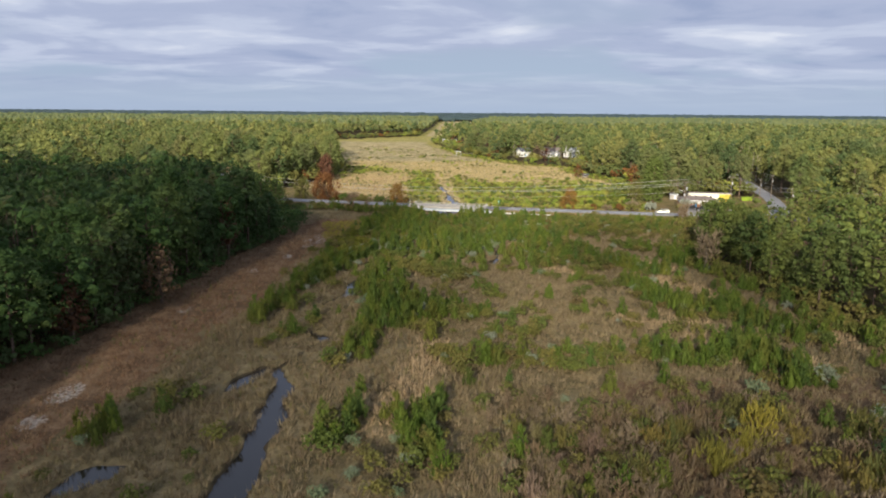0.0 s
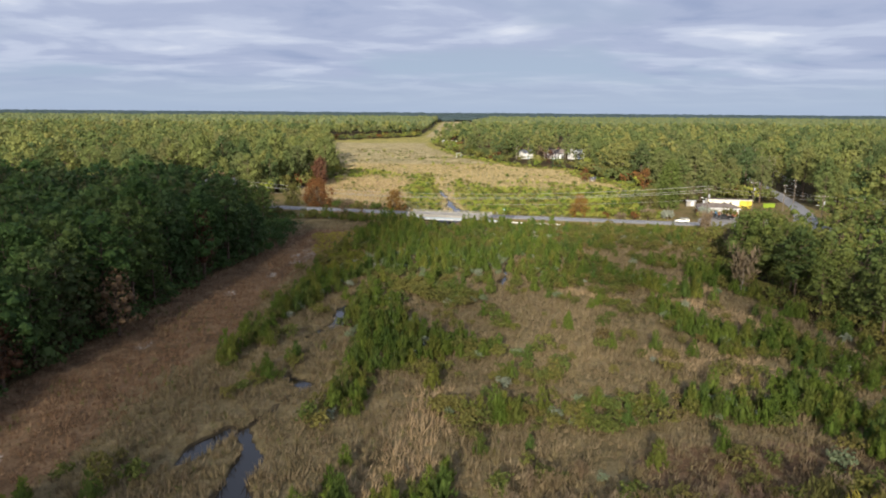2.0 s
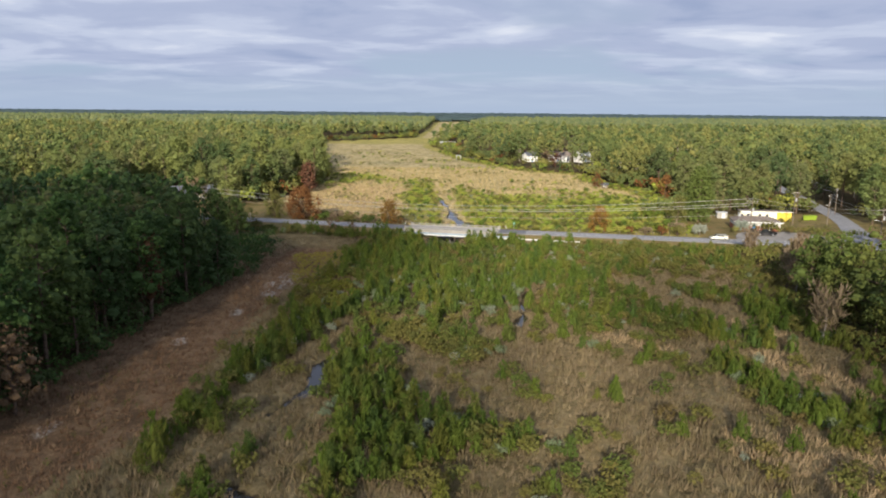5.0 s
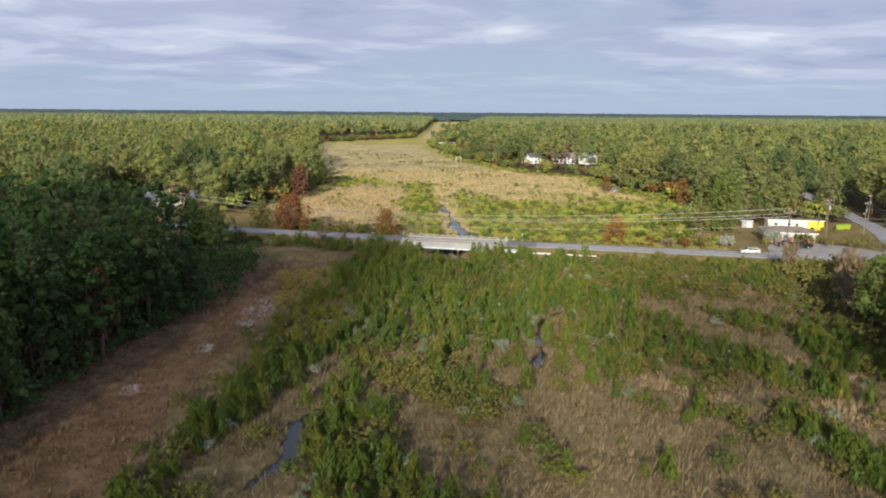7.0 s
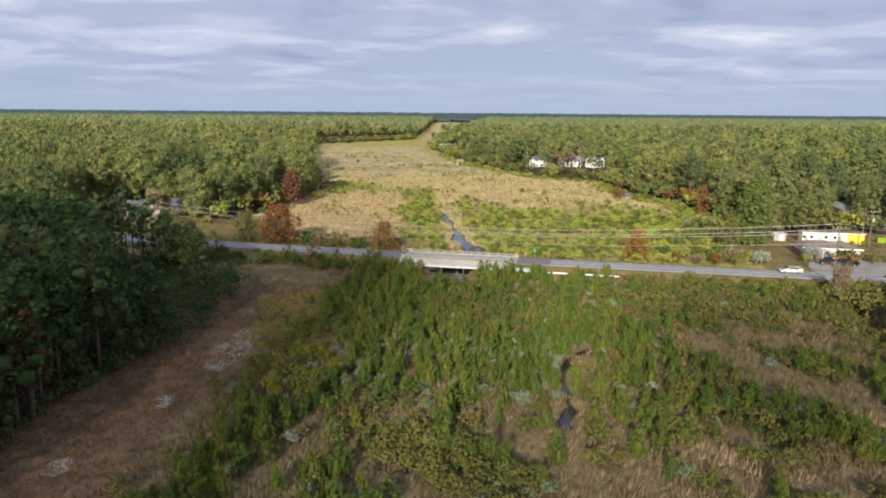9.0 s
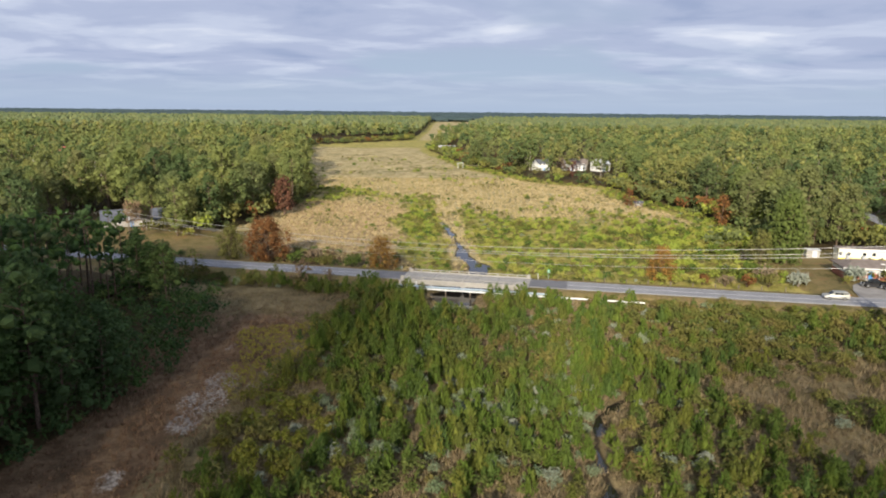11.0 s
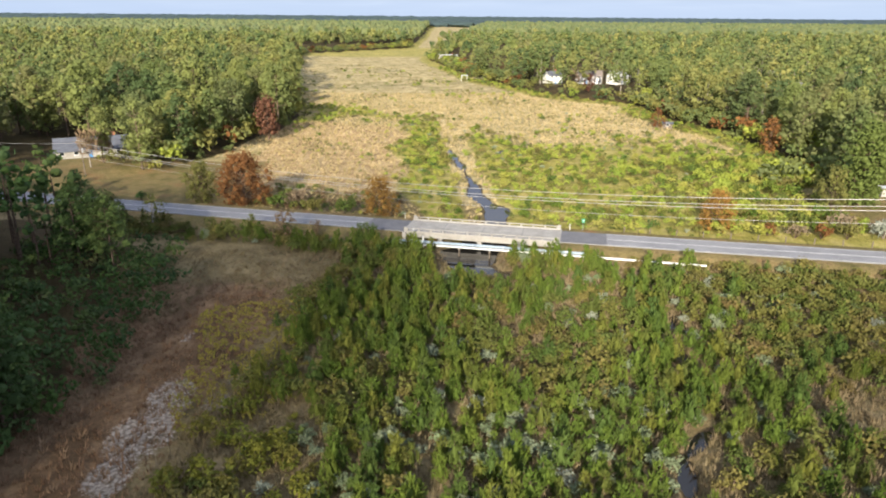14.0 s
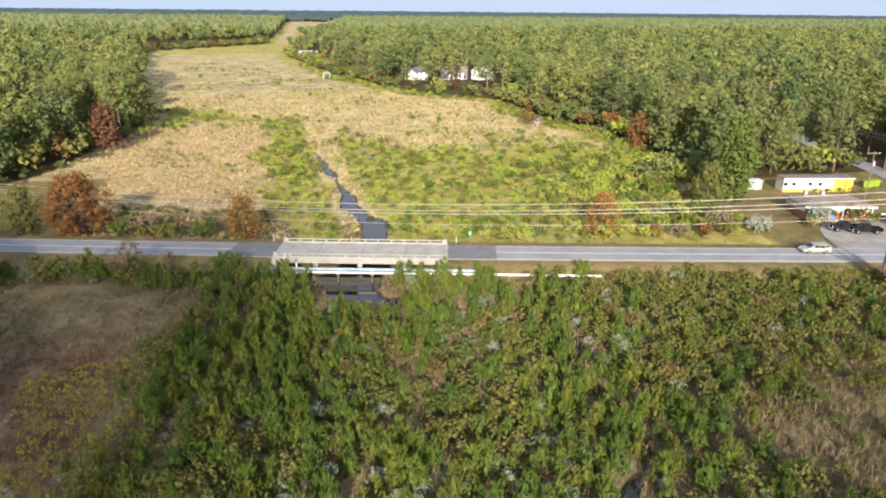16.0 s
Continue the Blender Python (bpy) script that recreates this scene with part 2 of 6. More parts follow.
M_BRAMBLE = foliage("bramble_stems", [(0.150, 0.094, 0.052), (0.189, 0.124, 0.068), (0.124, 0.083, 0.047)], 0.25)
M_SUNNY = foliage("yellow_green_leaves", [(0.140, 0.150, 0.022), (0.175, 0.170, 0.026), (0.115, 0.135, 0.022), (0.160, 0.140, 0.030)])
M_LIME = foliage("lime_shrub_leaves", [(0.262, 0.319, 0.053), (0.314, 0.347, 0.062), (0.217, 0.291, 0.048), (0.342, 0.336, 0.073), (0.291, 0.280, 0.073)], 0.14, 0.36)
# tones greyed to imitate haze over the far wood
M_FARWOOD = foliage("haze_tinted_far_leaves", [(0.098, 0.128, 0.055), (0.125, 0.147, 0.060), (0.148, 0.163, 0.064), (0.091, 0.123, 0.058)], 0.12)
# dark bluish tones imitate haze and cloud shade on the farthest woods
M_HORIZON = foliage("haze_tinted_horizon_leaves", [(0.041, 0.062, 0.065), (0.049, 0.073, 0.070), (0.038, 0.060, 0.065)], 0.15, 0.0)
M_BARK = bark_material("pine_bark", (0.07, 0.05, 0.035), (0.19, 0.135, 0.10))
M_PALEBARK = bark_material("pale_bark", (0.20, 0.17, 0.14), (0.42, 0.38, 0.33))
M_ASPHALT = mottled("worn_asphalt", [(0.3, (0.195, 0.195, 0.205)), (0.7, (0.265, 0.265, 0.275))], 0.25, 0.9, 0.2, 12, 0.2, 0.006)
M_PATCH = mottled("fresh_asphalt", [(0.3, (0.125, 0.125, 0.135)), (0.7, (0.175, 0.175, 0.185))], 0.4, 0.9, 0.2, 12, 0.2, 0.006)
M_LINE = mottled("road_paint", [(0.35, (0.42, 0.42, 0.40)), (0.7, (0.62, 0.62, 0.60))], 1.5, 0.7, 0.3, 12, 0.1, 0.003)
M_CONCRETE = mottled("bridge_concrete", [(0.3, (0.27, 0.255, 0.230)), (0.7, (0.38, 0.365, 0.335))], 0.5, 0.9, 0.2, 8, 0.25, 0.01)
M_STEEL = mottled("galvanised_steel", [(0.3, (0.38, 0.40, 0.42)), (0.7, (0.58, 0.60, 0.62))], 1.0, 0.45, 0.5, 10, 0.1, 0.004, 0.6)
M_PIPE = mottled("blue_grey_pipe_paint", [(0.3, (0.20, 0.26, 0.32)), (0.7, (0.34, 0.41, 0.47))], 0.6, 0.6, 0.4, 8, 0.1, 0.004)
M_WHITE = mottled("weathered_white_paint", [(0.3, (0.62, 0.62, 0.60)), (0.7, (0.80, 0.80, 0.78))], 0.7, 0.7, 0.3, 9, 0.1, 0.004)
M_YPAINT = mottled("yellow_wall_paint", [(0.3, (0.55, 0.42, 0.05)), (0.7, (0.66, 0.52, 0.08))], 0.5, 0.7, 0.3, 8, 0.1, 0.004)
M_CREAM = mottled("cream_wall_paint", [(0.3, (0.70, 0.66, 0.48)), (0.7, (0.82, 0.79, 0.62))], 0.5, 0.7, 0.3, 8, 0.1, 0.004)
M_BRICK = mottled("red_brick", [(0.3, (0.30, 0.115, 0.075)), (0.7, (0.42, 0.19, 0.125))], 1.2, 0.9, 0.2, 10, 0.3, 0.01)
M_SHINGLE = mottled("grey_brown_shingle", [(0.3, (0.13, 0.105, 0.09)), (0.7, (0.22, 0.185, 0.165))], 0.8, 0.9, 0.2, 9, 0.4, 0.02)
M_SLATE = mottled("dark_grey_shingle", [(0.3, (0.075, 0.08, 0.10)), (0.7, (0.13, 0.14, 0.165))], 0.8, 0.85, 0.25, 9, 0.4, 0.02)
M_REDROOF = mottled("red_metal_roof", [(0.3, (0.33, 0.09, 0.06)), (0.7, (0.43, 0.14, 0.09))], 0.6, 0.6, 0.4, 8, 0.1, 0.01)
M_TIN = mottled("pale_metal_roof", [(0.3, (0.45, 0.47, 0.50)), (0.7, (0.60, 0.62, 0.65))], 0.6, 0.5, 0.4, 8, 0.1, 0.01)
M_GLASS = flat("window_glass", (0.02, 0.024, 0.028), 0.12, 0.35)
M_TIMBER = mottled("weathered_timber", [(0.3, (0.10, 0.08, 0.06)), (0.7, (0.22, 0.18, 0.14))], 2.0, 0.9, 0.2, 14, 0.5, 0.02)
M_BLACKWOOD = mottled("wet_black_timber", [(0.3, (0.018, 0.016, 0.014)), (0.7, (0.05, 0.045, 0.038))], 2.0, 0.7, 0.3, 14, 0.5, 0.02)
M_BLACK = flat("black_car_paint", (0.005, 0.005, 0.006), 0.5, 0.18)
M_SILVER = flat("silver_car_paint", (0.36, 0.36, 0.33), 0.38, 0.5, 0.4)
M_RUBBER = flat("tyre_rubber", (0.02, 0.02, 0.02), 0.85, 0.2)
M_RIM = flat("wheel_rim", (0.45, 0.45, 0.46), 0.35, 0.5, 0.8)
M_LENS = flat("lamp_lens", (0.75, 0.75, 0.72), 0.15, 0.6)
M_TAIL = flat("tail_lamp_lens", (0.40, 0.03, 0.02), 0.2, 0.6)
M_GREEN = flat("green_sign_sheet", (0.02, 0.22, 0.11), 0.5, 0.4)
M_LIMEBIN = flat("lime_plastic_bin", (0.20, 0.29, 0.02), 0.6, 0.3)
M_BLUE = flat("blue_door_paint", (0.08, 0.24, 0.50), 0.5, 0.4)
M_WIRE = flat("cable", (0.42, 0.41, 0.39), 0.45, 0.5, 0.5)
M_GRAVEL = mottled("gravel_drive", [(0.3, (0.20, 0.185, 0.17)), (0.7, (0.30, 0.285, 0.265))], 0.4, 0.95, 0.15, 14, 0.4, 0.01)
M_PALM = foliage("grey_palm_fronds", [(0.24, 0.27, 0.22), (0.30, 0.32, 0.26), (0.20, 0.24, 0.18)])
M_OLIVE = foliage("olive_leaves", [(0.12, 0.125, 0.035), (0.15, 0.14, 0.04), (0.10, 0.12, 0.035)])


# ---- plan of the land ----
def road_y(x):
    return 266.6 - 0.279 * x + 0.00019 * x * x


ROAD_TURN = math.atan(-0.2735)
BRIDGE = (14.4, 262.6)                                   # middle of the bridge deck
RU = (math.cos(ROAD_TURN), math.sin(ROAD_TURN))          # along the road, to the east
RV = (-RU[1], RU[0])                                     # across it, away from the start


def road_at(u, v):
    return BRIDGE[0] + RU[0] * u + RV[0] * v, BRIDGE[1] + RU[1] * u + RV[1] * v


LEFT_EDGE = ([-400, 50, 95, 127, 154, 180, 207, 240, 258, 274, 276, 300, 330, 366, 428, 533, 750, 880, 940, 1010, 1400, 2200, 2600],
             [-66, -63, -60, -53, -48, -45, -40, -45, -49, -70, -90, -92, -62, -50, -42, -60, -86, -100, -45, 10, 40, 90, 120])
RIGHT_EDGE = ([-400, 50, 107, 121, 153, 184, 205, 228, 240, 262, 279, 322, 377, 427, 465, 495, 590, 793, 1000, 1400, 2000, 2600],
              [100, 96, 87, 80, 75, 82, 86, 92, 150, 104, 94, 116, 118, 108, 112, 84, 50, 25, 55, 120, 215, 300])
CREEKS = [  # points with the half width of the channel
    [(-21, -30, 1.2), (-17, 10, 1.3), (-20, 34, 1.0), (-18.8, 58, 2.2), (-18.4, 66, 2.1), (-18.6, 71, 1.5), (-17.2, 79, 2.0), (-18.4, 83, 1.3), (-17.6, 89, 1.5), (-20, 96, 0.7), (-17.5, 103, 0.05),
     (-14.6, 110, 0.9), (-18.5, 113.5, 0.5), (-20.8, 118, 0.8), (-20.2, 124, 0.1), (-19.8, 127, 0.4), (-16.5, 134, 0.0), (-13.2, 140, 1.0), (-12.8, 149, 1.1), (-11, 154, 0.0)],
    [(-26, 88, 0.7), (-24.2, 91, 1.7), (-22, 96, 0.5)],
    [(-37, 61, 1.0), (-34.5, 65, 2.5), (-31.5, 67, 0.7)],
    [(11.5, 254, 5.6), (10.5, 249.5, 4.2), (15, 245, 1.4), (24, 240, 0.6), (33, 234, 0.3), (38.9, 226, 0.5), (34.6, 216, 0.6), (35.8, 207, 0.2), (34.6, 199, 0.7), (27, 192.5, 0.6),
     (24.2, 184, 0.5), (23, 173.5, 0.5), (20, 165, 0.1)],
    [(12, 254, 4.8), (15, 262, 4.4), (19.6, 276, 2.7), (20.4, 284, 2.8), (18.4, 292, 2.0), (16.6, 298, 1.9), (18.0, 306, 1.6), (17.4, 316, 0.3), (16.6, 328, 1.2), (15.8, 340, 1.0),
     (14, 362, 0.3)],
    [(30, 352, 0.2), (38, 362, 0.5), (48, 372, 0.5), (58, 380, 0.2)],
]


def lush(x, y):
    """How green the meadow beyond the road is."""
    d = y - road_y(x)
    g = soft(16, 26, x) * soft(30, -40, y - 395 + 0.55 * (x - 25) + 14 * wave(x, y, 12, 3))
    bank = 5 * wave(x, y, 9, 7)
    g = np.maximum(g, soft(-4, 3, x + bank) * soft(16, 11, x) * soft(430, 395, y + 3 * bank) * 0.9)
    g = np.maximum(g, 0.8 * np.exp(-((y - 436 + 0.25 * x + 9 * wave(x, y, 14, 1)) / 10) ** 2) * soft(24, 8, x))
    g = np.maximum(g, 0.95 * soft(16, 5, in_valley(x, y)) * soft(-20, 10, x))
    g = np.maximum(g, 0.35 * soft(24, 12, d))
    g = np.maximum(g, 0.7 * soft(790, 850, y + 16 * wave(x, y, 22, 4)) * soft(1060, 1000, y))
    g = np.maximum(g, 0.95 * np.exp(-((x + 34 + 5 * wave(x, y, 7, 2)) / 13) ** 2 - ((y - 424) / 13) ** 2))
    g = np.where((x > 36) & (x < 64) & (np.abs(y - 366 + 0.1 * (x - 50)) < 9), 0.15 * g, g)
    return g * (d > 8)


def soft(a, b, v):
    s = np.clip((v - a) / (b - a), 0, 1)
    return s * s * (3 - 2 * s)


def wave(x, y, s, seed=0.0):
    """Smooth uneven field between about -1 and 1."""
    r = 0
    for k, (fx, fy, p) in enumerate(((1.0, 0.37, 0.3), (-0.55, 0.93, 1.9), (0.31, -1.21, 4.1), (1.63, 1.07, 2.2), (-1.9, 0.7, 5.0))):
        r = r + np.sin(x / s * fx + y / s * fy + p + seed * (1.7 + k)) / (1 + 0.3 * k)
    return r / 2.6


def creek_depth(x, y):
    """Distance to the nearest channel edge in metres; below zero inside it."""
    best = np.full(np.shape(x), 1e3)
    for line in CREEKS:
        for (ax, ay, aw), (bx, by, bw) in zip(line, line[1:]):
            dx, dy = bx - ax, by - ay
            s = np.clip(((x - ax) * dx + (y - ay) * dy) / (dx * dx + dy * dy), 0, 1)
            best = np.minimum(best, np.hypot(x - ax - s * dx, y - ay - s * dy) - (aw + s * (bw - aw)))
    return best + 0.45 * wave(x, y, 1.0, 9) + 0.60 * wave(x, y, 2.4, 4) + 1.3 * soft(0.15, 0.55, wave(x, y, 4.2, 12)) * soft(240, 200, y)


def in_valley(x, y):
    """Metres inside the open valley (positive), or into the woods (negative)."""
    return np.minimum(x - np.interp(y, *LEFT_EDGE), np.interp(y, *RIGHT_EDGE) - x) + 2.2 * wave(x, y, 6.0)


def side_road(x, y):
    """Distance from the middle of the side road that leaves to the north-east."""
    best = np.full(np.shape(x), 1e3)
    pts = [(131, 233), (150, 270), (163, 305), (180, 358), (215, 470), (300, 700)]
    for (ax, ay), (bx, by) in zip(pts, pts[1:]):
        dx, dy = bx - ax, by - ay
        s = np.clip(((x - ax) * dx + (y - ay) * dy) / (dx * dx + dy * dy), 0, 1)
        best = np.minimum(best, np.hypot(x - ax - s * dx, y - ay - s * dy))
    return best


def height(x, y):
    x, y = np.asarray(x, float), np.asarray(y, float)
    z = 0.18 * wave(x, y, 9) + 0.10 * wave(x, y, 2.3, 2)
    z = z + 1.5 * soft(2, -9, in_valley(x, y))
    d = np.abs(y - road_y(x)) * 0.963
    gap = soft(13.6, 15.4, np.abs((x - BRIDGE[0]) * RU[0] + (y - BRIDGE[1]) * RU[1]))
    bank = soft(10.5, 5.2, d) * gap
    z = z * (1 - bank) + 1.66 * bank
    lot = soft(92, 97, x) * soft(175, 165, x) * soft(236, 240, y) * soft(302, 294, y)
    z = z * (1 - lot) + 1.66 * lot
    s = soft(9, 5, side_road(x, y))
    z = z * (1 - s) + 1.66 * s
    c = creek_depth(x, y)
    dig = soft(0.7, -1.1, c)
    return z * (1 - dig) - 0.95 * dig


def link_mesh(name, verts, faces, mat, smooth=False, attrs=None, parent=None, label=""):
    me = bpy.data.meshes.new(name)
    verts, faces = np.asarray(verts, np.float32), np.asarray(faces, np.int32)
    k = faces.shape[1]
    me.vertices.add(len(verts)); me.vertices.foreach_set("co", verts.ravel())
    me.loops.add(faces.size); me.loops.foreach_set("vertex_index", faces.ravel())
    me.polygons.add(len(faces))
    me.polygons.foreach_set("loop_start", np.arange(0, faces.size, k, dtype=np.int32))
    me.polygons.foreach_set("use_smooth", np.full(len(faces), smooth))
    for key, v in (attrs or {}).items():
        a = me.attributes.new(key, "FLOAT", "POINT"); a.data.foreach_set("value", np.asarray(v, np.float32))
    me.update(calc_edges=True)
    me.validate()
    me.materials.append(mat)
    ob = new(name, me)
    if parent:
        ob.parent = parent
    if label:
        ob["label"] = label
    return ob


def wanted_cloud_shade(x, y):
    """How thickly to pack the added clouds that shade this place from the sun, 0 to 1."""
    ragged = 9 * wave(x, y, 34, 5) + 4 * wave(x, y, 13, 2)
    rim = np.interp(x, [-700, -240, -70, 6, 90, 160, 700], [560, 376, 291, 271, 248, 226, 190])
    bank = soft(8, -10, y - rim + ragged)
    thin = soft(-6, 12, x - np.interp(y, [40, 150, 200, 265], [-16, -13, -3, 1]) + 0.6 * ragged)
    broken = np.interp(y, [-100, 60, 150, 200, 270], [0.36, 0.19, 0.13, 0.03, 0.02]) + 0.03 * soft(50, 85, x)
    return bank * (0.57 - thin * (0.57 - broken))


def build_shade_clouds():
    """An unseen broken bank of grey cloud, added behind the start, 520 m up, to shade the near land; the low sun falls
    through its gaps.
    """
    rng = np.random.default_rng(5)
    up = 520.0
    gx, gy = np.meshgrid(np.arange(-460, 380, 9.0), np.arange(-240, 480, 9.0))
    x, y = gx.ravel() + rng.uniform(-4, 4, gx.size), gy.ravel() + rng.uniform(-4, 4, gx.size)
    on = rng.uniform(0, 1, x.size) < wanted_cloud_shade(x, y)
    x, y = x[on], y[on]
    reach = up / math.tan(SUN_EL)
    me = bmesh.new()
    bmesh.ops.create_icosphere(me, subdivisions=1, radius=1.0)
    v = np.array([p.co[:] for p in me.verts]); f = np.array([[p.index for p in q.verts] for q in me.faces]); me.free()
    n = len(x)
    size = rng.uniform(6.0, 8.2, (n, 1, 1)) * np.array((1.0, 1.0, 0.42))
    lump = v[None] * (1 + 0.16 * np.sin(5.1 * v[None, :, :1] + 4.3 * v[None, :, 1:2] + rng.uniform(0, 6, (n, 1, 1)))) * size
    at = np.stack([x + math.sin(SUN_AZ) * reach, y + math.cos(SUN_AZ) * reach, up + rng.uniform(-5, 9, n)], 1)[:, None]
    ob = link_mesh("cloud_bank", (lump + at).reshape(-1, 3), (f[None] + (np.arange(n) * len(v))[:, None, None]).reshape(-1, 3), M_SHADE_CLOUD, True)
    tagged(ob, "unseen broken bank of pale grey cloud, added to shade the marsh", "cloud", kind="structure")


build_shade_clouds()


def build_ground():
    xi = np.concatenate([np.arange(-84, -44, 1.0), np.arange(-44, 44, 0.8), np.arange(44, 122.1, 1.0)])
    far = np.cumsum(1.35 ** np.arange(0, 25)); far = far / far[-1]
    xs = np.concatenate([(-84 - 4900 * far)[::-1], xi, 122 + 4870 * far])
    yi = np.concatenate([np.arange(-40, 40, 2.5), np.arange(40, 300, 0.9), np.arange(300, 420, 2.0), np.arange(420, 620, 5.0), np.arange(620, 1100, 20.0)])
    ys = np.concatenate([(-42 - 700 * far[::2])[::-1], yi, 1100 + 3880 * far])
    X, Y = np.meshgrid(xs, ys)
    x, y = X.ravel(), Y.ravel()
    v = in_valley(x, y)
    near = y < road_y(x)
    c = creek_depth(x, y)
    a = {}
    a["gold"] = soft(-6, 3, v) * np.where(near, 0, 1) * soft(0, 40, y - road_y(x) - 8 + 10 * wave(x, y, 17, 3))
    strip = soft(-12, -3, v) * soft(4, -6, x - np.interp(y, [40, 70, 119, 188, 245, 262], [-42, -40, -33, -26, -15, -14]) + 3 * wave(x, y, 8, 1))
    a["rust"] = strip * near * soft(258, 228, y) * (0.92 + 0.12 * wave(x, y, 6, 3)) + 0.95 * near * soft(22, 30, x) * soft(95, 85, y) * soft(-2, 4, v)
    a["rush"] = 0.9 * lush(x, y)
    a["orange"] = soft(-50, -40, x) * soft(6, -8, x + 5 * wave(x, y, 9, 7)) * soft(20, 40, y - road_y(x) + 8 * wave(x, y, 10, 2)) * soft(440, 395, y + 12 * wave(x, y, 13, 5))
    a["litter"] = soft(1.5, -3, v)
    lawn_l = soft(-36, -42, x) * soft(-105, -95, x) * soft(5, 8, y - road_y(x)) * soft(345, 330, y)
    lawn_r = soft(91, 96, x) * soft(178, 165, x) * soft(236, 240, y) * soft(300, 292, y)
    verge = soft(9.5, 6.5, np.abs(y - road_y(x)))
    a["lawn"] = np.maximum(np.maximum(lawn_l, lawn_r), verge)
    a["mud"] = soft(0.55, -0.25, c)
    spots = np.zeros_like(x)
    for sx, sy, r in ((-27.5, 206, 4.6), (-28.2, 199, 5.2), (-29, 192, 3.6), (-22, 205, 2.4), (-21, 210, 1.6), (-47.5, 87, 3.4), (-47, 78, 2.6), (-33, 178, 2.6), (-38, 160, 2.2), (-44, 128, 2.4), (-30, 222, 1.6)):
        spots = np.maximum(spots, soft(r, r * 0.35, np.hypot(x - sx, (y - sy) * 0.6)))
    a["sand"] = spots * (0.72 + 0.30 * wave(x, y, 1.1, 4))
    nx, ny = len(xs), len(ys)
    i = (np.arange(ny - 1)[:, None] * nx + np.arange(nx - 1)[None, :]).ravel()
    ob = link_mesh("ground", np.stack([x, y, height(x, y)], 1), np.stack([i, i + 1, i + nx + 1, i + nx], 1), M_GROUND, True, a)
    return tagged(ob, "dry brown and golden marsh meadow with sandy patches", "ground", kind="structure")


build_ground()


def build_water():
    xs, ys = np.arange(-42, 62.1, 4.0), np.arange(24, 392.1, 4.0)
    X, Y = np.meshgrid(xs, ys)
    nx, ny = len(xs), len(ys)
    i = (np.arange(ny - 1)[:, None] * nx + np.arange(nx - 1)[None, :]).ravel()
    ob = link_mesh("water", np.stack([X.ravel(), Y.ravel(), np.full(X.size, -0.42)], 1), np.stack([i, i + 1, i + nx + 1, i + nx], 1), M_WATER)
    tagged(ob, "still dark creek water winding through the marsh", "water", kind="structure")


build_water()


# ---- plants: shapes ----
RNG = np.random.default_rng(11)
ICO_T = (1 + 5 ** 0.5) / 2
ICO_V = np.array([(-1, ICO_T, 0), (1, ICO_T, 0), (-1, -ICO_T, 0), (1, -ICO_T, 0), (0, -1, ICO_T), (0, 1, ICO_T), (0, -1, -ICO_T), (0, 1, -ICO_T),
                  (ICO_T, 0, -1), (ICO_T, 0, 1), (-ICO_T, 0, -1), (-ICO_T, 0, 1)]) / math.hypot(1, ICO_T)
ICO_F = np.array([(0, 11, 5), (0, 5, 1), (0, 1, 7), (0, 7, 10), (0, 10, 11), (1, 5, 9), (5, 11, 4), (11, 10, 2), (10, 7, 6), (7, 1, 8),
                  (3, 9, 4), (3, 4, 2), (3, 2, 6), (3, 6, 8), (3, 8, 9), (4, 9, 5), (2, 4, 11), (6, 2, 10), (8, 6, 7), (9, 8, 1)])


def join(parts):
    """One (verts, faces) out of several."""
    vs, fs, n = [], [], 0
    for v, f in parts:
        vs.append(v); fs.append(f + n); n += len(v)
    return np.concatenate(vs), np.concatenate(fs)


def directions(n, up=0.0):
    d = RNG.normal(size=(n, 3)); d[:, 2] += up
    return d / np.linalg.norm(d, axis=1)[:, None]


def sprays(centre, radius, n, size, up=0.25, flat_by=1.0, long_by=1.0, lift=0.0):
    """n pointed leaf sprays (two triangles each, bent along the middle) on an uneven shell."""
    d = directions(n, up)
    r = RNG.uniform(0.72, 1.08, n)[:, None]
    p = np.asarray(centre) + d * r * np.asarray(radius)
    if lift:                                  # upswept
        out = d + 0.55 * directions(n, 0.3) + np.array((0, 0, lift))
        side = np.cross(out, directions(n))
    else:                                     # lying over one another like shingles, tips lifted
        out = np.cross(d, directions(n)) + 0.45 * d + 0.30 * directions(n)
        side = np.cross(out, d + 0.35 * directions(n))
    out /= np.linalg.norm(out, axis=1)[:, None]
    side /= np.linalg.norm(side, axis=1)[:, None] + 1e-6
    s = (size * RNG.uniform(0.6, 1.3, n))[:, None]
    bend = np.cross(side, out) * s * 0.25
    a, b = p - out * s * 0.5 * long_by, p + out * s * 0.75 * long_by
    l, r2 = p - side * s * 0.45 * flat_by + bend, p + side * s * 0.45 * flat_by + bend
    v = np.stack([a, l, b, r2], 1).reshape(-1, 3)
    i = np.arange(n) * 4
    f = np.concatenate([np.stack([i, i + 1, i + 2], 1), np.stack([i, i + 2, i + 3], 1)])
    return v, f


def core(centre, radius):
    return np.asarray(centre) + ICO_V * np.asarray(radius) * RNG.uniform(0.72, 1.05, (12, 1)), ICO_F


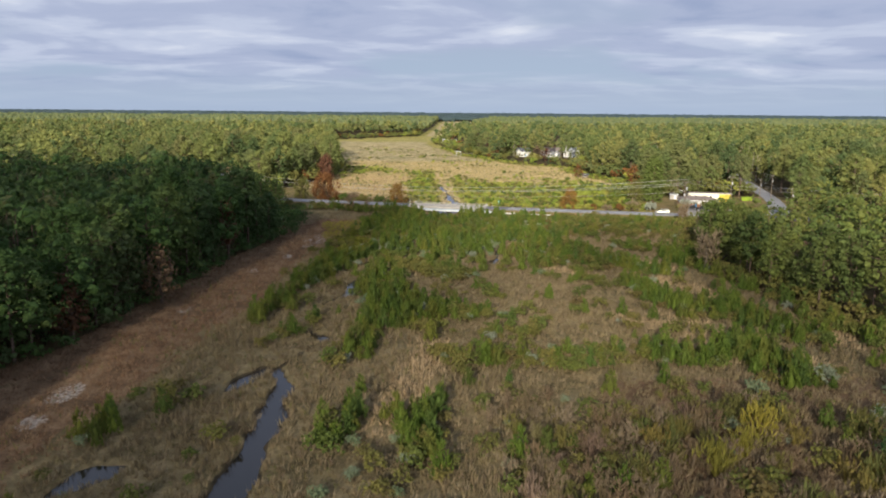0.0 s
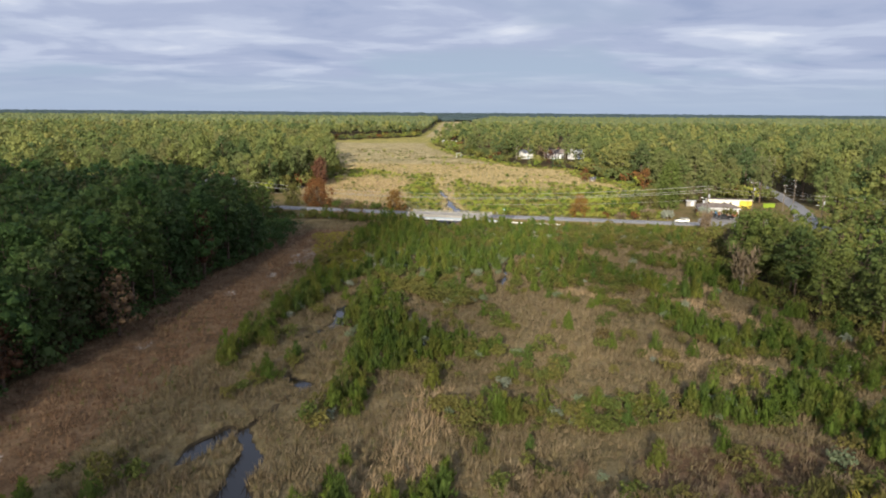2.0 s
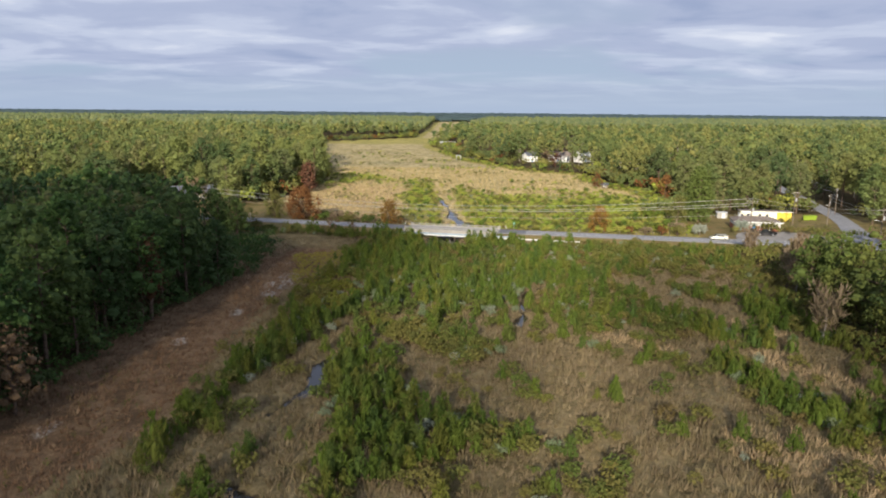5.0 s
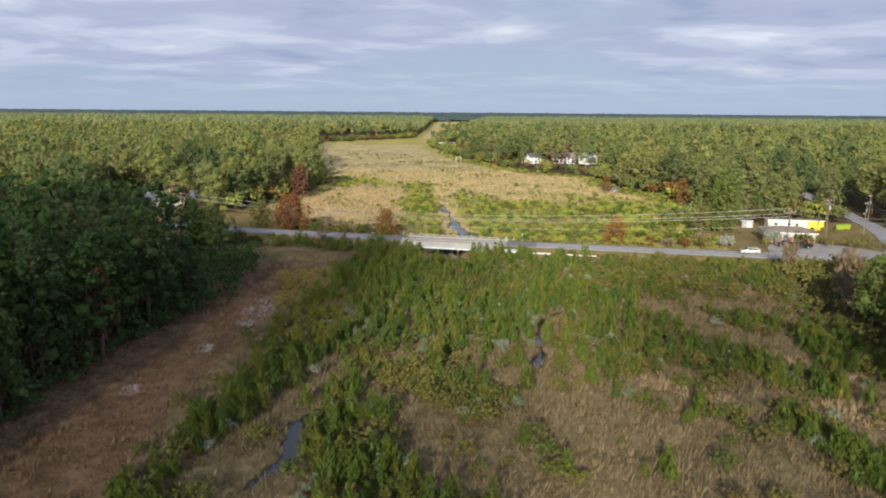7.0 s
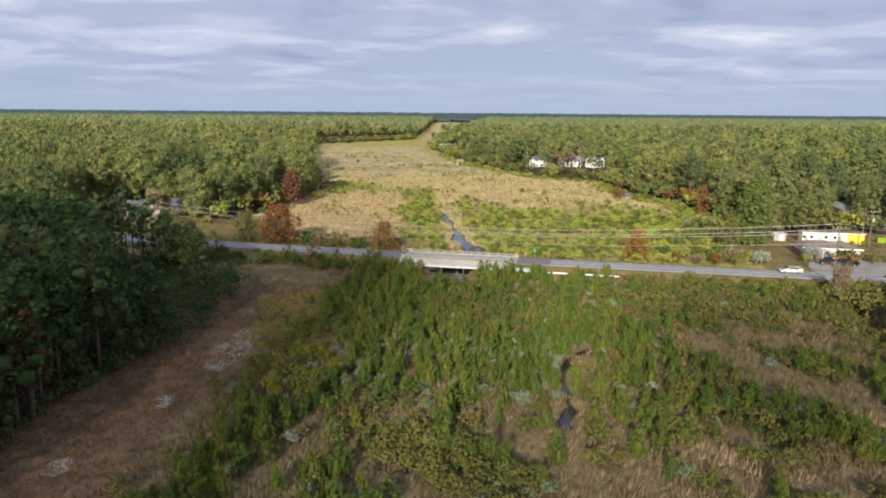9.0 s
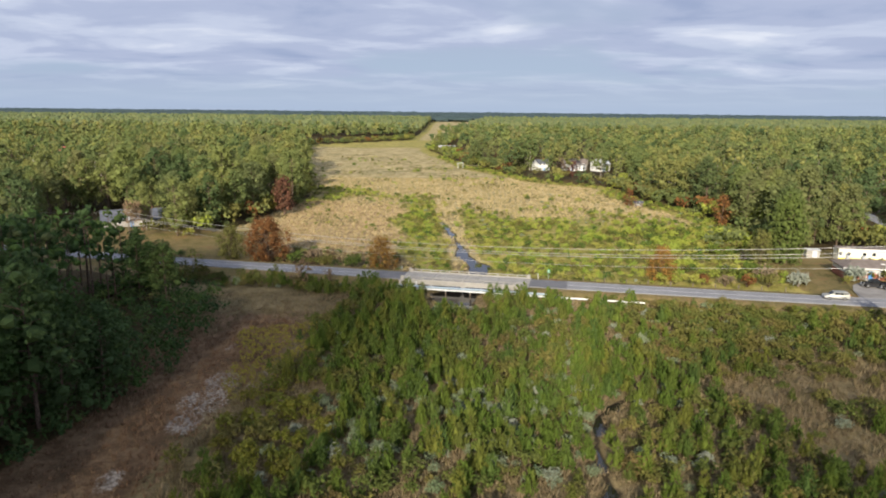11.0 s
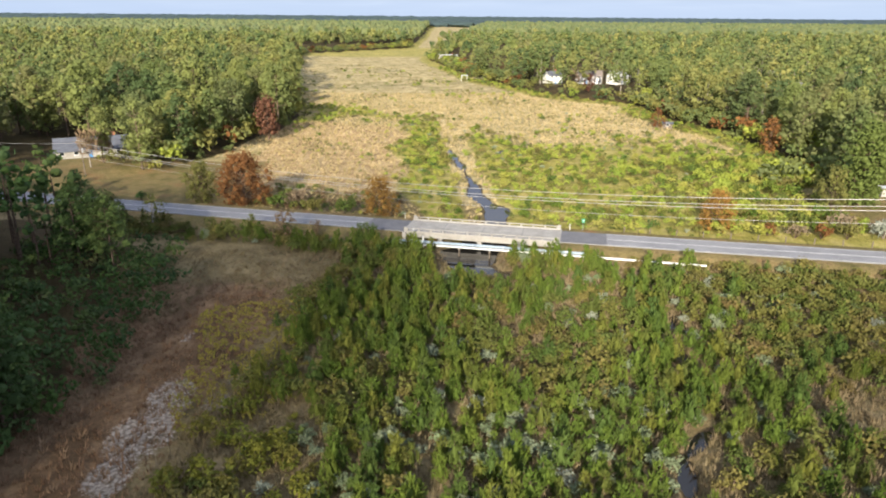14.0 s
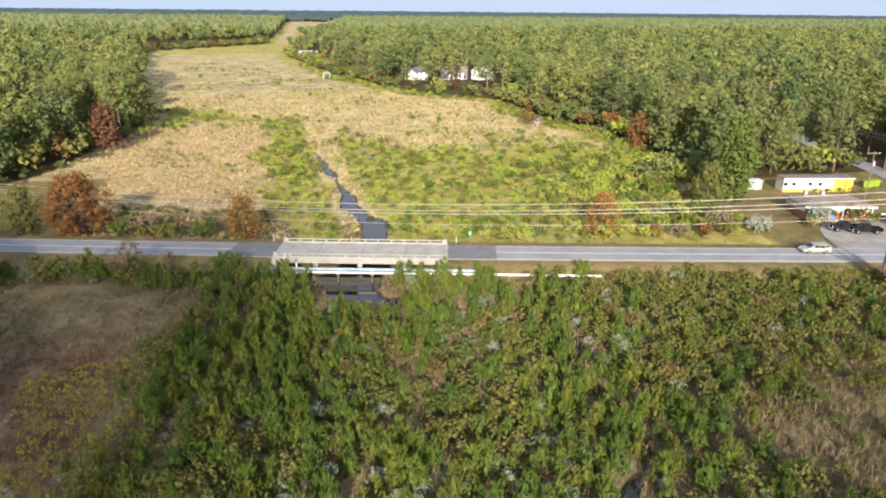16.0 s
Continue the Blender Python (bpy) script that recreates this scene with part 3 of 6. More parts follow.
def tube(points, radii, sides=6):
    pts, n = np.asarray(points, float), len(points)
    vs = []
    for k in range(n):
        d = pts[min(k + 1, n - 1)] - pts[max(k - 1, 0)]
        d /= np.linalg.norm(d) + 1e-9
        e = np.cross(d, (0.3, 0.9, 0.1)); e /= np.linalg.norm(e); g = np.cross(d, e)
        an = np.arange(sides) * 2 * math.pi / sides
        vs.append(pts[k] + radii[k] * (np.cos(an)[:, None] * e + np.sin(an)[:, None] * g))
    fs = []
    for k in range(n - 1):
        for s in range(sides):
            a, b = k * sides + s, k * sides + (s + 1) % sides
            fs += [(a, b, b + sides), (a, b + sides, a + sides)]
    return np.concatenate(vs), np.array(fs)


def pine_shape(h, clumps, leaves, size=0.62, bare=0.5, wide=0.17, filled=0.6):
    """A tall pine: a bare lower trunk, limbs, and uneven flattened tufts of needles."""
    lean = RNG.normal(0, 0.012 * h, 2)
    stem = [(lean[0] * s * s, lean[1] * s * s, h * s * 0.97) for s in (0, 0.25, 0.5, 0.75, 1)]
    wood = [tube(stem, [0.016 * h, 0.013 * h, 0.010 * h, 0.006 * h, 0.001 * h], 7)]
    crown = []
    for k in range(clumps):
        s = bare + (1 - bare) * (k + RNG.uniform(0.1, 0.9)) / clumps
        q = (s - bare) / (1 - bare)
        reach = h * wide * (0.45 + 0.9 * math.sin(math.pi * min(1, q * 0.72 + 0.22))) * RNG.uniform(0.35, 1.05)
        an = k * 2.4 + RNG.uniform(-0.5, 0.5)
        x0, y0 = lean[0] * s * s, lean[1] * s * s
        c = np.array((x0 + reach * math.cos(an), y0 + reach * math.sin(an), h * s + RNG.uniform(-0.2, 0.4)))
        if q > 0.93:
            c = np.array((x0, y0, h * 0.97))
        r = h * RNG.uniform(0.060, 0.120) * (1.15 - 0.35 * q)
        wood.append(tube([(x0, y0, h * s - 0.9), c], [0.005 * h, 0.0015 * h], 4))
        if filled:
            crown.append(core(c, (r * filled, r * filled, r * filled * 0.85)))
        crown.append(sprays(c, (r * 1.12, r * 1.12, r * 0.92), leaves, size * h / 18, 0.35))
    return join(wood), join(crown)


def broad_shape(h, clumps, leaves, size=0.5, low=0.22, wide=0.36, cone=0.5):
    """A round-headed tree with a forked trunk; cone near 1 gives a pointed head."""
    wood = [tube([(0, 0, 0), (0.02 * h, 0, 0.3 * h), (0, 0.02 * h, 0.7 * h), (0, 0, 0.95 * h)], [0.026 * h, 0.019 * h, 0.010 * h, 0.002 * h], 7)]
    crown = []
    for k in range(clumps):
        q = (k + RNG.uniform(0, 1)) / clumps
        z = h * (low + (0.95 - low) * q)
        prof = (1 - cone) * math.sin(math.pi * (0.18 + 0.72 * q)) + cone * (1.05 - q)
        an = k * 2.4 + RNG.uniform(-0.4, 0.4)
        reach = h * wide * prof * RNG.uniform(0.3, 0.95)
        c = np.array((reach * math.cos(an), reach * math.sin(an), z))
        r = h * RNG.uniform(0.085, 0.135)
        wood.append(tube([(0, 0, max(0.15 * h, z - 0.22 * h)), c], [0.009 * h, 0.002 * h], 4))
        crown.append(core(c, r * 0.5))
        crown.append(sprays(c, r * 1.1, leaves, 1.05 * size * h / 10, 0.3))
    return join(wood), join(crown)


def young_shape(h, tiers=6, leaves=16):
    """A young pine: whorls of upswept tufts, narrow at the top."""
    wood = [tube([(0, 0, 0), (0, 0, h * 0.9)], [0.03 * h, 0.008 * h], 5)]
    taper = (1.05 - 0.55 * ICO_V[:, 2:]) * RNG.uniform(0.85, 1.1, (12, 1))
    crown = [(np.array((0, 0, h * 0.44)) + ICO_V * np.concatenate([taper, taper, np.ones((12, 1))], 1) * (h * 0.12, h * 0.12, h * 0.36), ICO_F)]
    for k in range(tiers):
        q = (k + 0.5) / tiers
        z, reach = h * (0.10 + 0.88 * q), h * 0.29 * (1.0 - q) ** 0.75 + 0.02 * h
        n = max(2, int(6 * (1.05 - q)))
        for j in range(n):
            an = j * 2 * math.pi / n + k * 0.8 + RNG.uniform(-0.3, 0.3)
            c = np.array((reach * math.cos(an), reach * math.sin(an), z + 0.05 * h))
            crown.append(sprays(c, (0.075 * h, 0.075 * h, 0.11 * h), max(3, leaves // 3), 0.11 * h, 0.7, 0.5, 1.8, 1.0))
    return join(wood), join(crown)


def shrub_shape(h, clumps=7, leaves=16, wide=0.55, size=0.17):
    wood = [tube([(0, 0, 0), (0.05 * h, 0.03 * h, 0.5 * h)], [0.03 * h, 0.015 * h], 4)]
    crown = []
    for k in range(clumps):
        an, rr = k * 2.4, h * wide * math.sqrt((k + 0.3) / clumps) * RNG.uniform(0.75, 1.1)
        c = np.array((rr * math.cos(an), rr * math.sin(an), h * RNG.uniform(0.42, 0.78) * (1 - 0.35 * (k / clumps) ** 2)))
        r = h * RNG.uniform(0.19, 0.29)
        wood.append(tube([(0, 0, 0.05 * h), c], [0.02 * h, 0.006 * h], 3))
        crown.append(core(c, r * 0.5))
        crown.append(sprays(c, r * 1.1, max(6, leaves * 4 // 5), size * 0.95 * h, 0.6))
    return join(wood), join(crown)


def bare_shape(h, branches=16):
    """A leafless small tree: a pale trunk and a fan of limbs and twigs."""
    wood = [tube([(0, 0, 0), (0.02 * h, 0.01 * h, 0.45 * h), (0, 0, 0.92 * h)], [0.022 * h, 0.015 * h, 0.003 * h], 6)]
    twigs = []
    for k in range(branches):
        z = h * (0.28 + 0.6 * k / branches)
        an = k * 2.4
        tip = np.array((math.cos(an), math.sin(an), 1.0)) * h * RNG.uniform(0.12, 0.26) + (0, 0, z)
        twigs.append(tube([(0, 0, z), tip], [0.008 * h, 0.002 * h], 4))
        twigs.append(sprays(tip, h * 0.10, 12, 0.11 * h, 0.9, 0.13, 1.6, 0.9))
    return join(wood), join(twigs)


def broom_shape(h, rays=46):
    """An upswept twiggy shrub: thin rods fanning out of one short stem, with fine tips."""
    wood = tube([(0, 0, -0.1), (0, 0, 0.3 * h)], [0.03 * h, 0.02 * h], 5)
    an, lean = RNG.uniform(0, 2 * math.pi, rays), RNG.uniform(0.05, 0.75, rays)
    top = h * RNG.uniform(0.55, 1.05, rays) * (1 - 0.25 * lean)
    out = np.stack([np.cos(an) * lean * 0.75 * h, np.sin(an) * lean * 0.75 * h, top], 1)
    side = np.stack([-np.sin(an), np.cos(an), np.zeros(rays)], 1) * (0.016 * h)
    root = out * 0.12
    rods = np.stack([root - side, root + side, out], 1).reshape(-1, 3), np.arange(rays * 3).reshape(-1, 3)
    tips = [sprays(c * RNG.uniform(0.72, 1.0), 0.07 * h, 3, 0.11 * h, 0.8, 0.22, 1.9, 1.4) for c in out]
    return wood, join([rods] + tips)


def tuft_shape(blades, h, spread_by, width):
    """A tuft of bent dry blades."""
    an = RNG.uniform(0, 2 * math.pi, blades)
    r = RNG.uniform(0.0, 0.35, blades) * spread_by
    tilt = RNG.uniform(0.1, 0.75, blades)
    hh = h * RNG.uniform(0.55, 1.15, blades)
    base = np.stack([r * np.cos(an), r * np.sin(an), np.full(blades, -0.08)], 1)
    d = np.stack([np.cos(an) * tilt, np.sin(an) * tilt, np.ones(blades)], 1)
    side = np.stack([-np.sin(an + 0.6), np.cos(an + 0.6), np.zeros(blades)], 1) * (width * spread_by)
    v = np.stack([base - side, base + side, base + d * hh[:, None]], 1).reshape(-1, 3)
    return v, np.arange(blades * 3).reshape(-1, 3)


def scatter(shapes, x, y, scale, tall=None, sink=0.0, z=None):
    """Copies of the shapes' (verts, faces) at x, y; gives verts, faces and a tint for each plant."""
    x, y, scale = np.asarray(x), np.asarray(y), np.asarray(scale)
    z = height(x, y) - sink if z is None else z
    which = RNG.integers(0, len(shapes), len(x))
    turn = RNG.uniform(0, 2 * math.pi, len(x))
    tall = np.ones(len(x)) if tall is None else tall
    tint = RNG.uniform(0, 1, len(x))
    vs, fs, ts, n = [], [], [], 0
    for k, (v, f) in enumerate(shapes):
        w = np.nonzero(which == k)[0]
        if not len(w):
            continue
        c, s = np.cos(turn[w])[:, None], np.sin(turn[w])[:, None]
        px = (v[None, :, 0] * c - v[None, :, 1] * s) * scale[w][:, None] + x[w][:, None]
        py = (v[None, :, 0] * s + v[None, :, 1] * c) * scale[w][:, None] + y[w][:, None]
        pz = v[None, :, 2] * (scale[w] * tall[w])[:, None] + z[w][:, None]
        vs.append(np.stack([px, py, pz], 2).reshape(-1, 3))
        fs.append((f[None] + (np.arange(len(w)) * len(v))[:, None, None] + n).reshape(-1, 3))
        ts.append(np.repeat(tint[w], len(v)))
        n += len(w) * len(v)
    return np.concatenate(vs), np.concatenate(fs), np.concatenate(ts)


def stuff(name, shapes, x, y, scale, mat, label, category, tall=None, sink=0.0, z=None):
    if not len(x):
        return None
    v, f, t = scatter(shapes, x, y, scale, tall, sink, z)
    ob = link_mesh(name, v, f, mat, False, {"tint": t})
    return tagged(ob, label, category, kind="stuff")


def jittered(x0, x1, y0, y1, step, loose=0.45):
    X, Y = np.meshgrid(np.arange(x0, x1, step), np.arange(y0, y1, step))
    x, y = X.ravel() + RNG.uniform(-loose, loose, X.size) * step, Y.ravel() + RNG.uniform(-loose, loose, X.size) * step
    return x, y


def seen_wedge(x, y, spare=25):
    return (x > -spare - 0.80 * (y + 6)) & (x < spare + np.maximum(0.80 * (y + 6), 1.10 * (y - 146)))


def plant(name, wood, crown, bark, leaves, label, category, group):
    """One plant as a thing: an empty at its foot with a trunk and a crown."""
    top = tagged(new(name), label, category, group)
    link_mesh("trunk", wood[0], wood[1], bark, True, None, top)
    link_mesh("crown", crown[0], crown[1], leaves, False, None, top)
    return top


def grove(proto, x, y, scale, sink=0.05):
    """The first plant of each kind moves to the first place, the rest are copies."""
    z = height(x, y) - sink
    for k in range(len(x)):
        m = Matrix.LocRotScale((x[k], y[k], z[k]), Euler((0, 0, RNG.uniform(0, 6.28))), None) @ Matrix.Diagonal((scale[k],) * 3 + (1,))
        p = proto[k % len(proto)]
        if k < len(proto):
            p.matrix_basis = m
        else:
            q = copy_thing(p, Matrix.Identity(4))
            q.matrix_basis = m


# ---- woods ----
def lawn_free(x, y):
    """Places kept clear of trees: roads, yards, houses, and a sight line from the camera to the houses."""
    ok = np.abs(y - road_y(x)) > 11
    ok &= side_road(x, y) > 7
    ok &= ~((x > 84) & (x < 160) & (y > 222) & (y < 297))
    ok &= ~((x > -112) & (x < -38) & (y > road_y(x)) & (y < 322))
    ok &= ~((x > -118) & (x < -84) & (y > 318) & (y < 366))
    ok &= np.hypot(x - 108, y - 563) > 15
    # thinned so that the white houses show in the camera's view
    ok &= ~((x > 74) & (x < 126) & (y > 486) & (y < 560) & (np.sin(x * 1.7 + y * 0.9) < 0.5))
    ok &= np.hypot(x - 132, y - 588) > 18
    ok &= np.hypot(x + 258, y - 640) > 26
    ok &= np.hypot(x - 42, y - 768) > 14
    return ok


def forest():
    near_shapes = [pine_shape(h, 24, 38, 0.56, b, 0.18, 0.58) for h, b in ((20, 0.30), (18.5, 0.20), (21, 0.40), (17, 0.14), (19, 0.34))]
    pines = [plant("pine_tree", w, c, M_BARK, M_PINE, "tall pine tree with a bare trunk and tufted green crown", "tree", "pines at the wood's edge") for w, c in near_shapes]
    darks = [plant("pine_tree", w, c, M_BARK, M_DARK, "tall pine tree in a dense wood, its green darkened for shade", "tree", "dark pines of the near wood") for w, c in near_shapes]
    shades = [plant("pine_tree", w, c, M_BARK, M_SHADE, "tall pine tree beside the marsh, its green toned down for shade", "tree", "pines beside the marsh") for w, c in near_shapes]
    mid = [pine_shape(19, 13, 18, 0.86, 0.38, 0.21, 0.58)[1] for _ in range(8)]
    back_tops = [pine_shape(19, 7, 10, 1.10, 0.50, 0.20, 0.62)[1] for _ in range(8)]
    tops = [pine_shape(19, 5, 8, 1.15, 0.58, 0.17, 0.68)[1] for _ in range(8)]
    midw = [tube([(0, 0, 0), (0.1, 0, 9), (0, 0.1, 17)], [0.28, 0.2, 0.06], 5)]
    round_ = [broad_shape(13, 9, 9, 0.8, 0.15, 0.34, 0.3)[1] for _ in range(4)]
    # near woods on either side of the marsh, shade put into their needle colours
    for side, proto, leaf, x0, x1, label in ((-1, darks, M_DARK, -330, -36, "dense pine wood beside the marsh, darkened in colour for cloud shade"), (1, shades, M_SHADE, 62, 330, "mixed green pine wood beside the marsh, toned down for shade")):
        x, y = jittered(x0, x1, -16, 262, 5.2)
        v = in_valley(x, y)
        ok = (v < -0.5) & lawn_free(x, y) & (np.abs(x) < 90 + 0.9 * np.maximum(y, 0)) & (y < road_y(x) - 11) & ~((x > 0) & (x < 118 + 0.3 * (y - 190)) & (y > 186)) & ~((x > -62) & (x < 0) & (y > 203) & (y < 243))
        x, y, v = x[ok], y[ok], v[ok]
        edge = (v > -11) & (y > 35)
        pick = np.nonzero(edge)[0]
        pick = pick[np.argsort(y[pick])][:150]
        keep = np.ones(len(x), bool); keep[pick] = False
        low_end = np.where((x[pick] > -60) & (x[pick] < -44) & (y[pick] > 234), 0.66, 1.0)
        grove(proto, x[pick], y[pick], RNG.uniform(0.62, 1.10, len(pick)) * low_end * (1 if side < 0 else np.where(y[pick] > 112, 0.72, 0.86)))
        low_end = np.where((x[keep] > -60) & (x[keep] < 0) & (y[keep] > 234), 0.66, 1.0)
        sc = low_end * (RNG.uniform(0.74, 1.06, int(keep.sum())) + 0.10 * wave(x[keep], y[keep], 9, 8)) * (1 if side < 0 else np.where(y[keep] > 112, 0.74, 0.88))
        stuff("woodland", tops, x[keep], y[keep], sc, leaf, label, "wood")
        stuff("woodland_trunks", midw, x[keep], y[keep], sc, M_BARK, "bare pine trunks standing inside the wood", "trunks")
        # undergrowth along the edge
        ux, uy = jittered(x0, x1, 0, 262, 2.6)
        uv = in_valley(ux, uy)
        o2 = (uv < np.where((ux < 0) & (uy > 205), 8.0, 1.5)) & ((uv > -9) | ((ux > 0) & (uy > 186) & (ux < 122)) | ((ux < 0) & (ux > -66) & (uy > 200))) & (np.abs(uy - road_y(ux)) > 8)
        lows = [shrub_shape(2.6, 4, 12)[1] for _ in range(4)]
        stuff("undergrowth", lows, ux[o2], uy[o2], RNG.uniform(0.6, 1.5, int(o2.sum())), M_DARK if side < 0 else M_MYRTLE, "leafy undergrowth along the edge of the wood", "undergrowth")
    # woods beyond the road
    x, y = jittered(-420, 540, 262, 620, 8.2, 0.7)
    ok = (RNG.uniform(0, 1, len(x)) < 0.84 + 0.30 * wave(x, y, 11, 3)) & (in_valley(x, y) < -1) & lawn_free(x, y) & seen_wedge(x, y) & (y > road_y(x) + 9)
    x, y = x[ok], y[ok]
    d = np.where(x > 0, np.hypot(x - 105, y - 300), np.hypot(x + 62, y - 345))
    pick = np.argsort(d)[:230]
    keep = np.ones(len(x), bool); keep[pick] = False
    grove(pines, x[pick], y[pick], RNG.uniform(0.66, 1.16, len(pick)))
    xk, yk = x[keep], y[keep]
    kind = RNG.uniform(0, 1, len(xk))
    a = kind < 0.76
    front = a & ((yk < 360) | (in_valley(xk, yk) > -26))
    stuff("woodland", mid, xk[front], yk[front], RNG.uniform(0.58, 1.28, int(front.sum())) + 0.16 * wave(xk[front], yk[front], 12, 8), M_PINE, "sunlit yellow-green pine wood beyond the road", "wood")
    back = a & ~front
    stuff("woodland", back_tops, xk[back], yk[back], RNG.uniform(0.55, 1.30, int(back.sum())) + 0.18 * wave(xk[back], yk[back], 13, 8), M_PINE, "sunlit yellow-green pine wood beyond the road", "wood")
    b = ~a & (kind < 0.965)
    stuff("woodland", round_, xk[b], yk[b], RNG.uniform(0.8, 1.25, int(b.sum())), M_OLIVE, "broadleaved trees among the pines", "wood")
    c = kind >= 0.965
    stuff("woodland", round_, xk[c], yk[c], RNG.uniform(0.6, 0.9, int(c.sum())), M_DULL, "russet autumn trees among the pines", "wood")
    # leafy lower storey that closes the woods' edges
    ex, ey = jittered(-200, 230, 262, 1080, 3.8)
    ev = in_valley(ex, ey)
    near_yard = (ex > 92) & (ex < 170) & (ey > 287) & (ey < 312)
    e_ok = (((ev < 0.5) & (ev > -13)) | near_yard) & lawn_free(ex, ey) & seen_wedge(ex, ey) & (ey > road_y(ex) + 9) & (RNG.uniform(0, 1, len(ex)) < 0.8)
    ex, ey = ex[e_ok], ey[e_ok]
    ek = RNG.uniform(0, 1, len(ex))
    lows = [shrub_shape(3.2, 5, 15, 0.5, 0.18)[1] for _ in range(4)]
    for m, leaf, label in ((ek < 0.45, M_PINE, "green lower storey along the wood's edge"), ((ek >= 0.45) & (ek < 0.62), M_LIME, "yellow-green lower storey along the wood's edge"),
                           ((ek >= 0.62) & (ek < 0.94), M_OLIVE, "olive-brown lower storey along the wood's edge"), (ek >= 0.94, M_RUST, "russet lower storey along the wood's edge")):
        stuff("undergrowth", lows, ex[m], ey[m], RNG.uniform(0.6, 2.4, int(m.sum())), leaf, label, "undergrowth")
    inner = RNG.uniform(0, 1, len(xk)) < 0.35
    stuff("woodland_trunks", midw, xk[inner], yk[inner], np.full(int(inner.sum()), 0.85), M_PALEBARK, "pale pine trunks standing inside the wood", "trunks")
    far_shapes = []
    for _ in range(6):
        cl = []
        for k in range(2):
            p = np.array((RNG.uniform(-2.2, 2.2), RNG.uniform(-2.2, 2.2), RNG.uniform(11.5, 16.5)))
            cl += [core(p, (1.9, 1.9, 1.6)), sprays(p, (2.5, 2.5, 2.0), 8, 1.6, 0.4)]
        far_shapes.append(join(cl))
    x, y = jittered(-760, 1090, 615, 1120, 9.8, 0.6)
    ok = (RNG.uniform(0, 1, len(x)) < 0.78 + 0.3 * wave(x, y, 26, 3)) & (in_valley(x, y) < -1) & lawn_free(x, y) & seen_wedge(x, y)
    x, y = x[ok], y[ok]
    r = RNG.uniform(0, 1, len(x)) < 0.95
    stuff("woodland", far_shapes, x[r], y[r], RNG.uniform(0.62, 1.22, int(r.sum())) + 0.18 * wave(x[r], y[r], 16, 8), M_PINE, "sunlit pine wood far beyond the marsh", "wood")
    stuff("woodland", far_shapes, x[~r], y[~r], RNG.uniform(0.7, 1.1, int((~r).sum())), M_OLIVE, "olive trees far beyond the marsh", "wood")
    dome = [core((0, 0, 9), (7, 7, 8.5)) for _ in range(6)]
    x, y = jittered(-1700, 2420, 1100, 2300, 19)
    ok = (in_valley(x, y) < -4) & seen_wedge(x, y, 60)
    stuff("woodland", dome, x[ok], y[ok], RNG.uniform(0.85, 1.25, int(ok.sum())), M_FARWOOD, "green wood far off, haze put into its colour", "wood")
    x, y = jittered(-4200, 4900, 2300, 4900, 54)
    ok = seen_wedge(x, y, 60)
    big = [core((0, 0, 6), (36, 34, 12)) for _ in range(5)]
    stuff("horizon_woods", big, x[ok], y[ok], RNG.uniform(0.9, 1.2, int(ok.sum())), M_HORIZON, "dark woods along the horizon, tinted bluish for haze", "wood")


forest()


# ---- marsh plants ----
PINE_CLUMPS = [  # from, to and half width of the clumps of young pines and shrubs
    (-26, 132, -20, 162, 3.2), (-20, 162, -6, 192, 4.0), (-29, 118, -26, 134, 1.6), (-9, 152, 0, 118, 6.0), (4, 126, 11, 121, 4.0), (-6, 118, -8, 100, 2.6), (1, 77, 2, 66, 3.2),
    (-8, 79, -9, 71, 2.2), (-42, 82, -37, 73, 3.0), (50, 146, 56, 122, 4.2), (62, 125, 68, 108, 4.6), (55, 103, 57, 88, 4.4), (40, 99, 50, 97, 4.0), (48, 172, 59, 157, 3.6), (70, 176, 76, 140, 3.5)]
PALE_GRASS = [(44, 120, 57, 108, 5.5), (-4, 76, 5, 104, 3.5), (60, 150, 66, 134, 3.0), (36, 160, 44, 154, 2.5), (58, 104, 64, 92, 3.0), (62, 168, 66, 160, 2.5), (72, 118, 76, 100, 3.0)]
OLIVE_CLUMPS = [
    (8, 98, 42, 98, 3.8), (38, 178, 48, 166, 4.0), (-2, 170, 12, 152, 5.5), (27, 135, 28, 134, 1.6), (41, 150, 42, 148, 2.2), (42, 122, 43, 119, 2.4), (33, 168, 37, 165, 2.6), (60, 192, 72, 178, 4.0),
    (14, 110, 22, 111, 2.4), (42, 151, 44, 143, 2.2), (20, 60, 44, 74, 4.0), (-25, 104, -18, 122, 1.3), (26, 168, 29, 170, 1.8), (8, 176, 22, 186, 4.0)]


def clump_density(x, y, clumps):
    """1 inside the clumps, 0 outside, with an uneven edge."""
    best = np.zeros(len(x))
    wob = 1.3 * wave(x, y, 3.1, 6) + 0.8 * wave(x, y, 1.4, 3)
    for ax, ay, bx, by, r in clumps:
        dx, dy = bx - ax, by - ay
        s = np.clip(((x - ax) * dx + (y - ay) * dy) / (dx * dx + dy * dy), 0, 1)
        best = np.maximum(best, soft(r + 0.9, r - 0.9, np.hypot(x - ax - s * dx, y - ay - s * dy) + wob))
    return best


